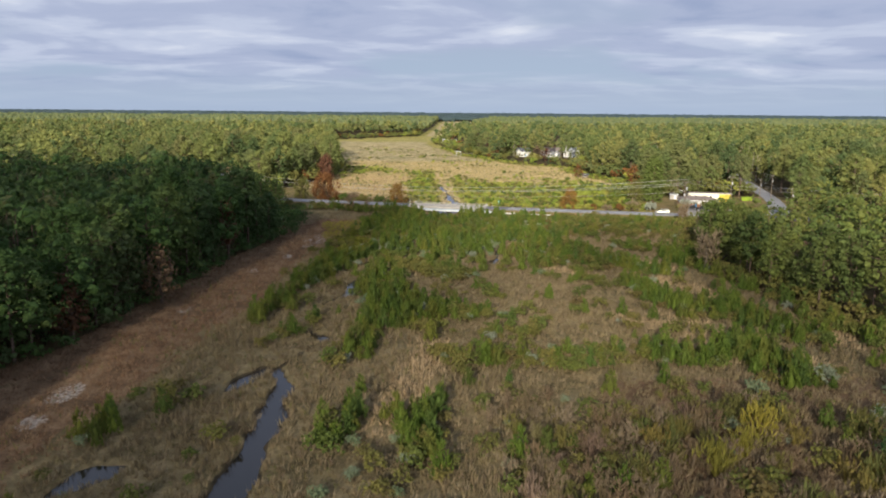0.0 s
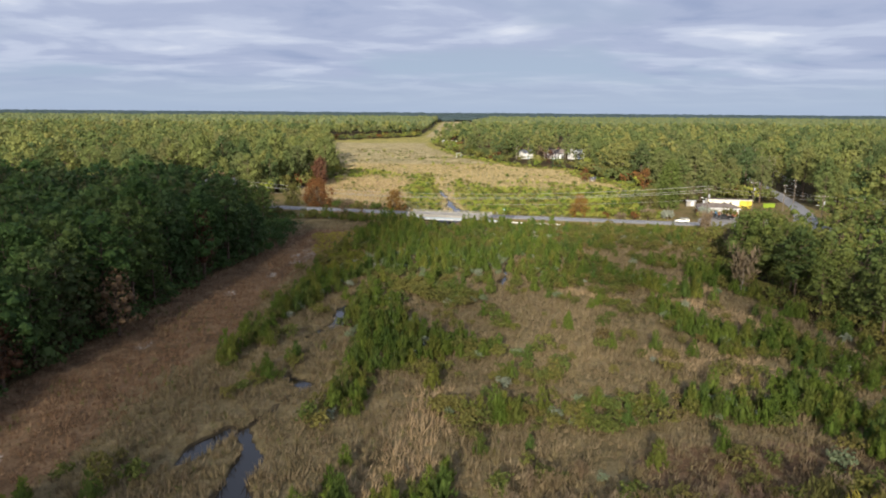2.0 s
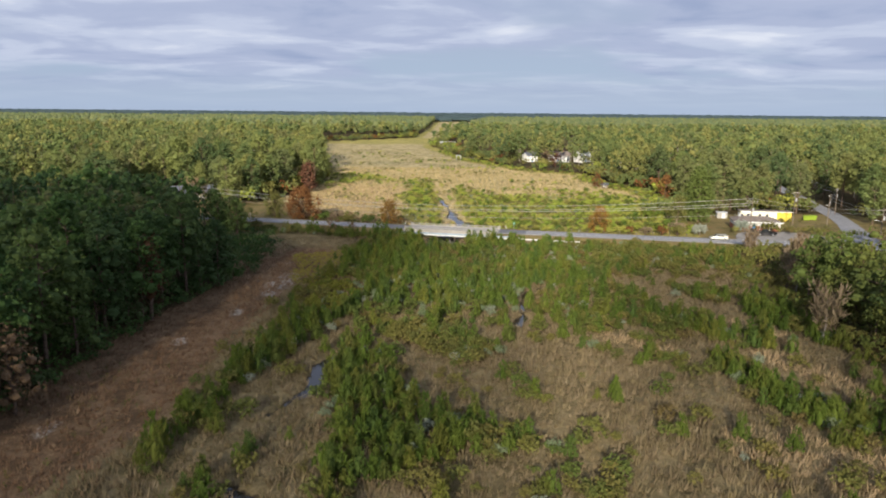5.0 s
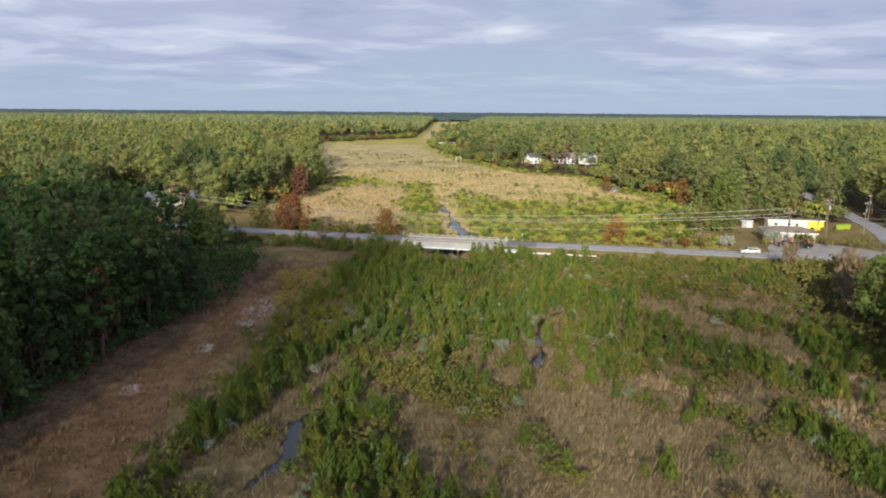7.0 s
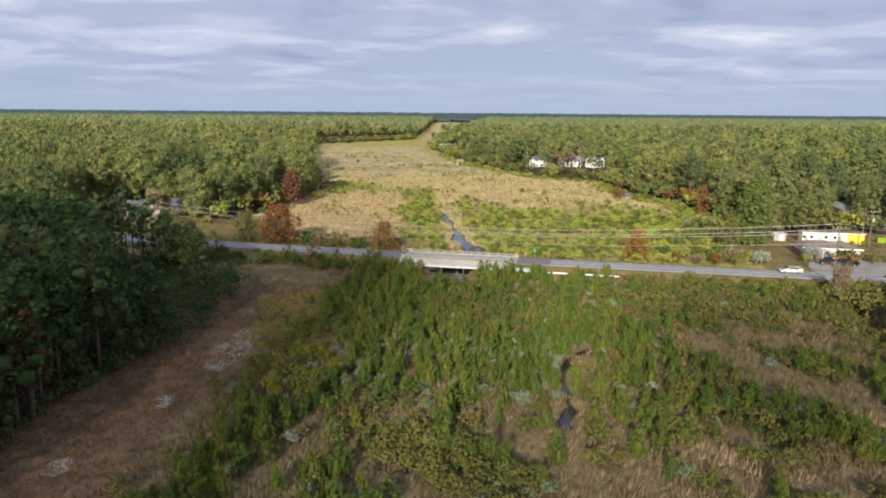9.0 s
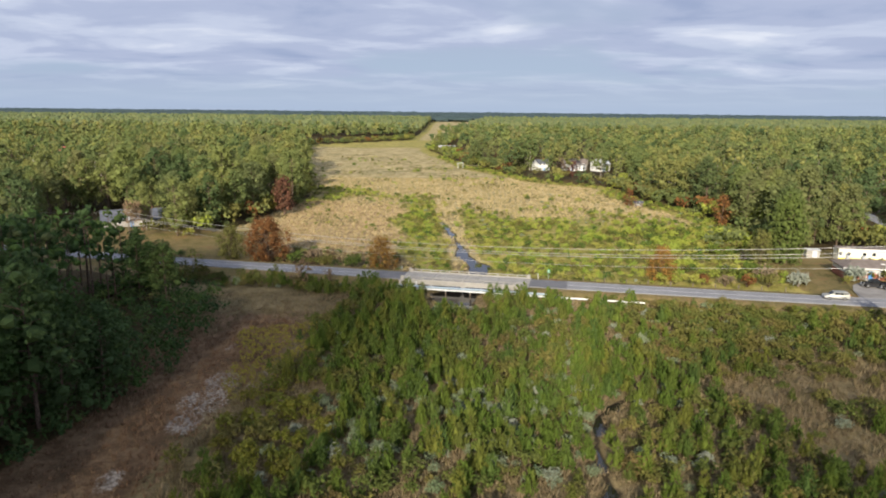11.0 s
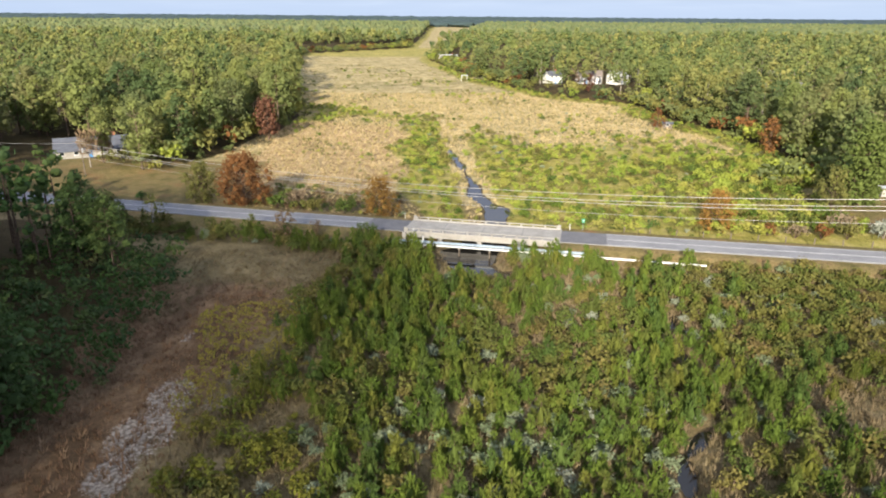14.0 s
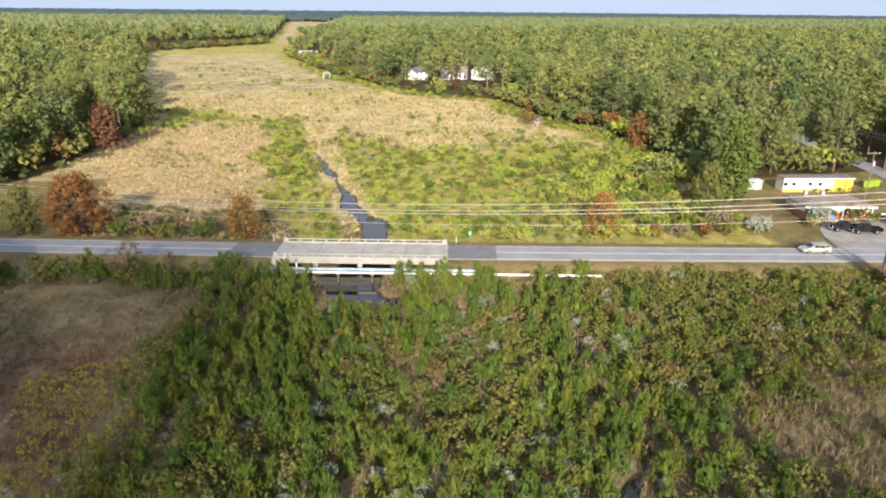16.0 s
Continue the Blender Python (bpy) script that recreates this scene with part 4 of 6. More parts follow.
def marsh():
    youngs = [young_shape(3.0, 8, 18) for _ in range(4)]
    myrtles = [shrub_shape(2.4, 7, 20, 0.55, 0.15) for _ in range(4)]
    pales = [shrub_shape(2.2, 8, 26, 0.5, 0.14) for _ in range(3)]
    bares = [broom_shape(5.5, 40) for _ in range(3)]
    brooms = [broom_shape(3.2) for _ in range(4)]

    x, y = jittered(-62, 96, 16, 280, 1.5)
    v, c = in_valley(x, y), creek_depth(x, y)
    d_road = road_y(x) - y
    strip = x - np.interp(y, [40, 70, 119, 188, 245, 262], [-42, -40, -33, -26, -15, -14])
    ok = (v > 1.0) & (c > np.where(y > 188, 0.35, 0.9)) & (d_road > 8.5) & ((strip > 0) | (d_road < 16)) & ~((np.abs(x - 11) < 6.5) & (d_road < 23))
    x, y, d_road, strip = x[ok], y[ok], d_road[ok], strip[ok]
    # a pine thicket in the middle that widens towards the bridge, a row of pines along the open strip, and clumps in the grass
    belt = wave(x, y, 11, 2)
    thicket = soft(150, 190, y) * soft(1, 6, strip) * soft(50, 38, x + 0.2 * (y - 200)) * (0.9 + 0.25 * wave(x, y, 8, 6))
    by_creek = clump_density(x, y, PINE_CLUMPS)
    right = soft(72, 80, x) * soft(95, 115, y) * (0.7 + 0.4 * belt)
    olive = clump_density(x, y, OLIVE_CLUMPS) * (0.8 + 0.3 * belt)
    east = soft(196, 216, y + 5 * belt) * soft(30, 42, x) * (0.88 + 0.25 * wave(x, y, 6, 1))
    open_grass = 0.045 + 0.22 * soft(0.35, 0.8, wave(x, y, 3.5, 8))
    dense = np.clip(np.maximum.reduce([0.92 * thicket, 0.88 * by_creek, 0.80 * olive, right, 0.92 * east, open_grass]), 0.0, 0.94)
    dense = np.maximum(dense, 0.9 * soft(18, 13, d_road) * soft(6, -4, x))
    near = soft(87, 74, y + 0.12 * (x - 30) + 5 * wave(x, y, 9, 5)) * soft(6, 16, x)
    dense = np.maximum(dense, 0.60 * near)
    u = RNG.uniform(0, 1, len(x))
    on = u < dense * np.where(y > 185, 0.80, 0.84)
    belts = olive
    x, y, near, thicket, east, by_creek, belts = x[on], y[on], near[on], thicket[on], east[on], by_creek[on], belts[on]
    pick = RNG.uniform(0, 1, len(x))
    patch = wave(x, y, 7, 5)
    p_young = np.clip(0.27 + 0.44 * thicket + 0.52 * by_creek - 0.10 * belts + 0.35 * patch - 0.45 * near - 0.20 * east, 0.05, 0.9)
    young = pick < p_young
    seeded = np.exp(-((x - 14) / 20) ** 2 - ((y - 190) / 13) ** 2) + 0.55 * np.exp(-((x - 54) / 14) ** 2 - ((y - 226) / 10) ** 2)
    pale = (pick > 0.945 - 0.03 * thicket - 0.05 * by_creek - 0.36 * seeded)
    bare = ~young & ~pale & (pick > 0.94 - 0.38 * near)
    sunny = ~pale & ~bare & (np.hypot((x + 17) / 9, (y - 190) / 14) < 1) & (pick < 0.72)
    young &= ~pale & ~sunny
    myr = ~young & ~pale & ~bare & ~sunny
    scrub = myr & (RNG.uniform(0, 1, len(x)) < 0.62 * near)
    myr &= ~scrub
    broom = scrub & (RNG.uniform(0, 1, len(x)) < 0.34)
    scrub &= ~broom
    specs = ((broom, brooms, M_BROOM, "willow_shrub", "tall olive-yellow upswept shrub in the marsh", "shrub", 0.7, 1.4, "olive willow shrubs"),
             (scrub, brooms, M_SCRUB, "russet_scrub", "mauve-brown upswept twiggy scrub in the marsh", "scrub", 0.55, 1.1, "russet scrub"),
             (young, youngs, M_YOUNG, "young_pine", "bushy bright green young pine in the marsh", "pine sapling", 0.55, 1.25, "young pines"),
             (myr, myrtles, M_MYRTLE, "myrtle_shrub", "olive-brown leafy shrub in the marsh", "shrub", 0.45, 1.25, "marsh shrubs"),
             (pale, pales, M_PALE, "groundsel_bush", "bush covered in pale white seed heads", "bush", 0.45, 0.95, "pale flowering bushes"),
             (sunny, myrtles, M_SUNNY, "myrtle_shrub", "yellow-green leafy shrub beside the open strip", "shrub", 0.45, 1.1, "yellow-green shrubs"),
             (bare, bares, M_TWIG, "bare_sapling", "leafless grey-brown sapling in dry grass", "sapling", 0.28, 0.68, "bare saplings"))
    for mask, shapes, leaf, name, label, cat, lo, hi, grp in specs:
        px, py = x[mask], y[mask]
        sc = RNG.uniform(lo, hi, len(px))
        first = np.argsort(np.abs(px - 18) + np.abs(py - 205) * 0.8)[:260]
        rest = np.ones(len(px), bool); rest[first] = False
        protos = [plant(name, w, k, M_PALEBARK if name == "bare_sapling" else M_BARK, leaf, label, cat, grp) for w, k in shapes]
        grove(protos, px[first], py[first], sc[first])
        stuff(name + "_thicket", [k for _, k in shapes], px[rest], py[rest], sc[rest], leaf, label.replace(" in the marsh", "") + ", growing in a thicket", cat)

    # dry grass
    tufts = [tuft_shape(12, 0.9, 1.35, 0.060) for _ in range(6)]
    gx, gy = jittered(-60, 96, 4, 258, 0.96)
    gv, gc = in_valley(gx, gy), creek_depth(gx, gy)
    ok = (gv > -1) & (gc > 0.02 + 0.5 * wave(gx, gy, 2.0, 3)) & (road_y(gx) - gy > 8) & (RNG.uniform(0, 1, len(gx)) < 0.75)
    gx, gy = gx[ok], gy[ok]
    near_strip = gx - np.interp(gy, [40, 70, 119, 188, 245, 262], [-42, -40, -33, -26, -15, -14]) < 0
    sc = RNG.uniform(0.7, 1.3, len(gx)) * np.where(near_strip, 0.72, 1.0) * (1 + 0.25 * wave(gx, gy, 6, 4))
    s = near_strip & (gy < 236 + 12 * wave(gx, gy, 7, 3))
    p = ~s & (RNG.uniform(0, 1, len(gx)) < 0.8 * clump_density(gx, gy, PALE_GRASS))
    d = ~s & ~p
    stuff("dry_grass", tufts, gx[d], gy[d], sc[d], M_STRAW, "dry brown marsh grass in tufts", "grass")
    stuff("dry_grass", tufts, gx[p], gy[p], sc[p] * 1.1, M_PALEGRASS, "pale tawny marsh grass in a patch", "grass")
    stuff("rusty_grass", tufts, gx[s], gy[s], sc[s], M_RUSTGRASS, "short rusty-brown grass on the open strip", "grass")
    # low weeds in the wet ground along the creek
    x, y = jittered(-50, 12, 40, 150, 1.7)
    ok = (in_valley(x, y) > 1) & (creek_depth(x, y) > 0.2) & (RNG.uniform(0, 1, len(x)) < 0.48 + 0.35 * wave(x, y, 5, 7))
    x, y = x[ok], y[ok]
    k = RNG.uniform(0, 1, len(x))
    weeds = [broom_shape(1.0, 9) for _ in range(3)]
    for m, leaf, label in ((k < 0.34, M_MYRTLE, "low olive weeds in the wet grass"), ((k >= 0.34) & (k < 0.62), M_SCRUB, "dead brown weed stalks in the wet grass"),
                           ((k >= 0.62) & (k < 0.80), M_YOUNG, "low green weeds in the wet grass"), (k >= 0.80, M_RUSTGRASS, "rusty weed stalks in the wet grass")):
        stuff("marsh_weeds", [w for _, w in weeds], x[m], y[m], RNG.uniform(0.5, 1.25, int(m.sum())), leaf, label, "weeds")
    # goldenrod on the old sandy track
    x, y = jittered(-32, -6, 188, 236, 1.0)
    ok = (np.hypot((x + 20) / 8, (y - 216) / 17) < 1 + 0.4 * wave(x, y, 4)) & (RNG.uniform(0, 1, len(x)) < 0.85)
    stuff("goldenrod", [shrub_shape(0.7, 3, 7)[1] for _ in range(3)], x[ok], y[ok], RNG.uniform(0.9, 1.9, int(ok.sum())), M_YELLOW, "yellow-green goldenrod in the dry grass", "wildflowers")

    # meadow beyond the road
    x, y = jittered(-70, 122, 262, 700, 2.1)
    v, c = in_valley(x, y), creek_depth(x, y)
    d = y - road_y(x)
    green = np.clip(0.95 * lush(x, y) + 0.20 * wave(x, y, 15, 3) + 0.16 * wave(x, y, 5, 6) - 0.08, 0.008, 0.9)
    ok = (v > 0.5) & (c > 0.8) & (d > 9) & ~((x < -38) & (d < 70)) & ~((x > 95) & (y < 297)) & (RNG.uniform(0, 1, len(x)) < green * 0.84)
    x, y = x[ok], y[ok]
    k = RNG.uniform(0, 1, len(x))
    tall = 1 + 0.5 * soft(52, 78, x) * soft(345, 310, y) + 0.15 * wave(x, y, 6, 2)
    lows = [shrub_shape(2.2, 4, 14, 0.42, 0.18)[1] for _ in range(4)]
    a = k < 0.56
    stuff("meadow_shrubs", lows, x[a], y[a], RNG.uniform(0.4, 1.2, int(a.sum())) * tall[a], M_LIME, "lime-green shrubs in the sunlit meadow", "shrubs")
    b = (k >= 0.56) & (k < 0.78)
    stuff("meadow_shrubs", lows, x[b], y[b], RNG.uniform(0.5, 1.35, int(b.sum())) * tall[b], M_YOUNG, "green shrubs in the sunlit meadow", "shrubs")
    e = (k >= 0.78) & (k < 0.97)
    stuff("meadow_shrubs", lows, x[e], y[e], RNG.uniform(0.45, 1.3, int(e.sum())) * tall[e], M_MYRTLE, "olive-brown shrubs in the sunlit meadow", "shrubs")
    f = k >= 0.97
    stuff("meadow_shrubs", lows, x[f], y[f], RNG.uniform(0.4, 0.8, int(f.sum())), M_PALE, "pale seeding bushes in the sunlit meadow", "bushes")
    # dull tussocks in drifts over the dry part of the meadow
    x, y = jittered(-70, 122, 300, 720, 2.6)
    drift = soft(0.15, 0.75, wave(x, y, 10, 6) + 0.5 * wave(x, y, 3.6, 2) + 0.25 * wave(x * 0.35, y, 4.0, 8))
    ok = (in_valley(x, y) > 0.5) & (creek_depth(x, y) > 0.6) & (y > road_y(x) + 24) & (lush(x, y) < 0.5) & (RNG.uniform(0, 1, len(x)) < 0.06 + 0.55 * drift)
    x, y = x[ok], y[ok]
    k = RNG.uniform(0, 1, len(x))
    humps = [shrub_shape(1.5, 2, 8, 0.5, 0.26)[1] for _ in range(4)]
    for m, leaf, label in ((k < 0.45, M_OLIVE, "olive tussocks in the dry meadow"), ((k >= 0.45) & (k < 0.75), M_MYRTLE, "dull brown-green tussocks in the dry meadow"), (k >= 0.75, M_TWIG, "grey-brown dead tussocks in the dry meadow")):
        stuff("meadow_tussocks", humps, x[m], y[m], RNG.uniform(0.4, 1.15, int(m.sum())), leaf, label, "tussocks")
    x, y = jittered(-36, 0, 276, 322, 2.0)
    d = y - road_y(x) + 4 * wave(x, y, 5, 2)
    ok = (d > 10) & (d < 30) & (RNG.uniform(0, 1, len(x)) < 0.62)
    x, y = x[ok], y[ok]
    h = RNG.uniform(0, 1, len(x)) < 0.62
    stuff("brambles", lows, x[h], y[h], RNG.uniform(0.35, 0.85, int(h.sum())), M_BRAMBLE, "brown brambles behind the road", "brambles")
    stuff("brambles", lows, x[~h], y[~h], RNG.uniform(0.4, 1.2, int((~h).sum())), M_SHADE, "dark green bushes behind the road", "bushes")
    gx, gy = jittered(-66, 122, 262, 520, 1.7)
    ok = (in_valley(gx, gy) > -1) & (creek_depth(gx, gy) > 0.4) & (gy - road_y(gx) > 9) & (lush(gx, gy) < 0.6) & ~((gx > 84) & (gy < 297)) & ~((gx < -40) & (gy - road_y(gx) < 60))
    stuff("golden_grass", [tuft_shape(8, 0.8, 1.7, 0.085) for _ in range(5)], gx[ok], gy[ok], RNG.uniform(0.6, 1.2, int(ok.sum())), M_GOLD, "golden dry grass of the sunlit meadow", "grass")


marsh()


# ---- parts and solids ----
def part(name, bm, mat, parent, label=""):
    me = bpy.data.meshes.new(name)
    bm.to_mesh(me); bm.free()
    me.materials.append(mat)
    ob = new(name, me)
    ob.parent = parent
    if label:
        ob["label"] = label
    return ob


def box(bm, c, s, bevel=0.0, turn=0.0, tilt=0.0):
    made = bmesh.ops.create_cube(bm, size=1.0)["verts"]
    bmesh.ops.scale(bm, vec=s, verts=made)
    if bevel:
        es = list({e for v in made for e in v.link_edges})
        made = [v for v in bmesh.ops.bevel(bm, geom=es, offset=bevel, segments=1, affect="EDGES")["verts"]]
    m = Matrix.Translation(c) @ Matrix.Rotation(turn, 4, "Z") @ Matrix.Rotation(tilt, 4, "Y")
    bmesh.ops.transform(bm, matrix=m, verts=made)
    return bm


def solid(c, s, bevel=0.0, turn=0.0, tilt=0.0):
    return box(bmesh.new(), c, s, bevel, turn, tilt)


def rod(a, b, r0, r1=None, sides=10, bm=None):
    bm = bm or bmesh.new()
    a, b = Vector(a), Vector(b)
    d = b - a
    m = Matrix.Translation((a + b) / 2) @ d.to_track_quat("Z", "Y").to_matrix().to_4x4()
    bmesh.ops.create_cone(bm, cap_ends=True, segments=sides, radius1=r0, radius2=r0 if r1 is None else r1, depth=d.length, matrix=m)
    return bm


def prism(outline, x0, x1, bm=None):
    """A side outline (y, z) drawn out from x0 to x1."""
    bm = bm or bmesh.new()
    a = [bm.verts.new((x0, y, z)) for y, z in outline]
    b = [bm.verts.new((x1, y, z)) for y, z in outline]
    n = len(outline)
    bm.faces.new(a[::-1]); bm.faces.new(b)
    for i in range(n):
        bm.faces.new((a[i], a[(i + 1) % n], b[(i + 1) % n], b[i]))
    bmesh.ops.recalc_face_normals(bm, faces=bm.faces)
    return bm


def thing(name, place, turn, label, category, group=""):
    top = tagged(new(name), label, category, group)
    top.matrix_basis = Matrix.Translation(place) @ Matrix.Rotation(turn, 4, "Z")
    return top


# ---- road and bridge ----
def ribbon(name, mat, xs, v0, v1, z, parent=None):
    """A strip along the road between the offsets v0 and v1."""
    xs = np.asarray(xs, float)
    sl = -0.279 + 0.00038 * xs
    nrm = np.stack([-sl, np.ones_like(xs)], 1) / np.hypot(sl, 1)[:, None]
    c = np.stack([xs, road_y(xs)], 1)
    a, b = c + nrm * v0, c + nrm * v1
    n = len(xs)
    v = np.concatenate([np.column_stack([a, np.full(n, z)]), np.column_stack([b, np.full(n, z)]),
                        np.column_stack([a, np.full(n, z - 0.25)]), np.column_stack([b, np.full(n, z - 0.25)])])
    i = np.arange(n - 1)
    f = np.concatenate([np.stack([i, i + 1, i + n + 1, i + n], 1), np.stack([i + 2 * n, i + 2 * n + 1, i + 1, i], 1), np.stack([i + n, i + n + 1, i + 3 * n + 1, i + 3 * n], 1)])
    return link_mesh(name, v, f, mat, False, None, parent)


def build_road():
    west, east = np.linspace(-420, 0.8, 80), np.linspace(28.75, 420, 80)
    for xs in (west, east):
        r = tagged(ribbon("road", M_ASPHALT, xs, -3.5, 3.5, 1.80), "worn grey two-lane asphalt road on a low bank", "road", kind="structure")
        for v in (-0.22, 0.10, -3.25, 3.13):
            ribbon("lane_line", M_LINE, xs, v, v + 0.12, 1.806, r)
        ribbon("asphalt_patch", M_PATCH, np.linspace(28.85, 37.5, 6) if xs is east else np.linspace(-7.5, 0.7, 6), -3.45, 3.45, 1.811, r)
    # side road and the parking yard in front of the brick building
    pts = np.array([(129.5, 229.5), (139, 247), (150, 270), (157, 287), (163, 305), (180, 358), (215, 470), (300, 700)])
    d = np.gradient(pts, axis=0); d /= np.hypot(d[:, 0], d[:, 1])[:, None]
    nrm = np.stack([-d[:, 1], d[:, 0]], 1)
    w = np.array([9.0, 4.4, 3.2, 3.1, 3.1, 3.1, 3.1, 3.1])[:, None]
    v = np.concatenate([np.column_stack([pts - nrm * w, np.full(8, 1.79)]), np.column_stack([pts + nrm * w, np.full(8, 1.79)])])
    i = np.arange(7)
    tagged(link_mesh("side_road", v, np.stack([i, i + 1, i + 9, i + 8], 1), M_ASPHALT), "pale worn asphalt side road leading into the pines", "road", kind="structure")
    yard = np.array([(98.5, 243.2), (112, 240.0), (131, 235.6), (134, 240), (127, 252), (121, 257.5), (108, 257.8), (104.5, 255.2), (101.5, 250.5)])
    mid = np.array([[114, 249]])
    v = np.concatenate([mid, yard]); n = len(yard)
    f = np.array([(0, 1 + k, 1 + (k + 1) % n) for k in range(n)])
    tagged(link_mesh("parking_yard", np.column_stack([v, np.full(n + 1, 1.785)]), f, M_GRAVEL), "grey paved parking yard in front of the brick building", "pavement", kind="structure")


build_road()


def build_bridge():
    L, W, Z = 14.4, 4.2, 1.82
    b = thing("bridge", (*road_at(0.4, 0.15), 0), ROAD_TURN, "pale concrete road bridge with a post-and-rail parapet", "bridge")
    part("deck", solid((0, 0, Z - 0.17), (2 * L, 2 * W, 0.34), 0.03), M_CONCRETE, b)
    for u in (-7.65, 0, 7.65):
        part("expansion_joint", solid((u, 0, Z + 0.003), (0.09, 2 * W - 0.9, 0.012)), M_PATCH, b, "dark rubber joint across the deck")
    for k in range(6):
        part("girder", solid((0, -3.9 + 1.56 * k, Z - 0.67), (2 * L - 0.4, 0.42, 0.66), 0.03), M_CONCRETE, b)
    for u in (-7.65, 0, 7.65):
        pier = part("pier_cap", solid((u, 0, Z - 1.27), (0.85, 2 * W + 0.3, 0.54), 0.05), M_CONCRETE, b)
        for v in (-3.9, -1.3, 1.3, 3.9):
            part("pile", rod((u, v, -2.0), (u, v, Z - 1.5), 0.24, None, 12), M_CONCRETE, pier)
    for u in (-L - 0.25, L + 0.25):
        part("abutment", solid((u, 0, Z - 1.45), (0.8, 2 * W + 0.9, 2.9), 0.04), M_CONCRETE, b)
    for side in (-1, 1):
        v = side * (W - 0.2)
        part("kerb", solid((0, v, Z + 0.11), (2 * L, 0.42, 0.26), 0.03), M_CONCRETE, b)
        rail = part("rail", solid((0, v, Z + 0.68), (2 * L + 0.2, 0.16, 0.16), 0.02), M_CONCRETE, b)
        for k in range(13):
            part("rail_post", solid((-L + 0.3 + k * (2 * L - 0.6) / 12, v, Z + 0.40), (0.26, 0.22, 0.72), 0.02), M_CONCRETE, rail)
        for u in (-L - 0.1, L + 0.1):
            part("end_post", solid((u, v, Z + 0.30), (0.6, 0.4, 1.3), 0.05), M_CONCRETE, b)


build_bridge()


def build_pipes():
    for v, z, r, u0, u1, mat, label in ((-8.7, 1.62, 0.27, -14.5, 20.0, M_PIPE, "blue-grey water main carried over the creek beside the bridge"),
                                        (-9.35, 1.30, 0.17, -14.5, 40.5, M_WHITE, "white painted pipe carried over the creek beside the bridge")):
        p = thing("pipeline", (*BRIDGE, 0), ROAD_TURN, label, "pipe")
        part("pipe", rod((u0, v, z), (u1, v, z), r, None, 14), mat, p)
        for k in range(int((u1 - u0) / 5.6) + 1):
            u = u0 + 0.8 + k * 5.6
            s = part("support", solid((u, v, z - r - 0.06), (0.5, 0.5, 0.12), 0.02), M_CONCRETE, p, "concrete saddle")
            part("pile", rod((u, v, -1.6), (u, v, z - r - 0.1), 0.13, None, 8), M_TIMBER, s)
            part("flange", rod((u + 2.4, v, z), (u + 2.5, v, z), r + 0.06, None, 14), M_STEEL, p)
    w = thing("timber_weir", (*BRIDGE, 0), ROAD_TURN, "wet black timber weir in the creek", "weir")
    for k, (v, z) in enumerate(((-12.6, 0.10), (-13.3, -0.08))):
        part("beam", solid((-3.2, v, z), (8.6, 0.3, 0.3), 0.03), M_BLACKWOOD, w)
        for u in (-7.2, -4.5, -1.9, 0.7):
            part("post", rod((u, v + 0.22, -1.4), (u, v + 0.22, z + 0.35), 0.14, 0.12, 8), M_BLACKWOOD, w)


build_pipes()


def road_things():
    def at(u, v, z=1.66):
        return (*road_at(u, v), z)
    m = thing("marker_post", at(-9.6, -7.9, 0.0), ROAD_TURN, "white plastic marker post beside the pipes", "post")
    part("post", rod((0, 0, -0.5), (0, 0, 2.5), 0.13, 0.12, 10), M_WHITE, m)
    part("cap", rod((0, 0, 2.5), (0, 0, 2.58), 0.15, 0.1, 10), M_STEEL, m)
    s = thing("road_sign", at(19.4, 5.4), ROAD_TURN, "small green road sign on a steel post", "sign")
    part("post", rod((0, 0, -0.4), (0, 0, 2.3), 0.045, None, 8), M_STEEL, s)
    part("panel", solid((0, -0.06, 1.95), (0.62, 0.03, 0.80), 0.01), M_GREEN, s)
    for z in (2.14, 1.92, 1.72):
        part("lettering", solid((0, -0.08, z), (0.42, 0.01, 0.07)), M_WHITE, s, "white unreadable bar of writing")
    for u, v in ((16.9, 5.2), (-16.6, 5.3), (-12.2, -4.9)):
        d = thing("delineator", at(u, v), ROAD_TURN, "thin pale delineator post at the bridge end", "post", "delineators")
        part("post", solid((0, 0, 0.5), (0.10, 0.05, 1.5), 0.01), M_WHITE, d)
        part("reflector", solid((0, -0.03, 1.12), (0.08, 0.02, 0.16)), M_LENS, d)
    first = None
    for k in range(10):
        place = at(27.5 + 5.0 * k, 9.0, 0.0)
        z = float(height(place[0], place[1]))
        if first is None:
            first = thing("fence_post", (place[0], place[1], z), 0.0, "weathered wooden fence post in the verge", "fence post", "posts along the verge")
            part("post", rod((0, 0, -0.5), (0.02, 0, 1.45), 0.13, 0.11, 8), M_TIMBER, first)
            part("staple", solid((0.0, -0.125, 1.1), (0.06, 0.03, 0.03)), M_STEEL, first)
        else:
            copy_thing(first, pose(place[0], place[1], z, RNG.uniform(-4, 4), RNG.uniform(-4, 4), RNG.uniform(0, 360)))


road_things()


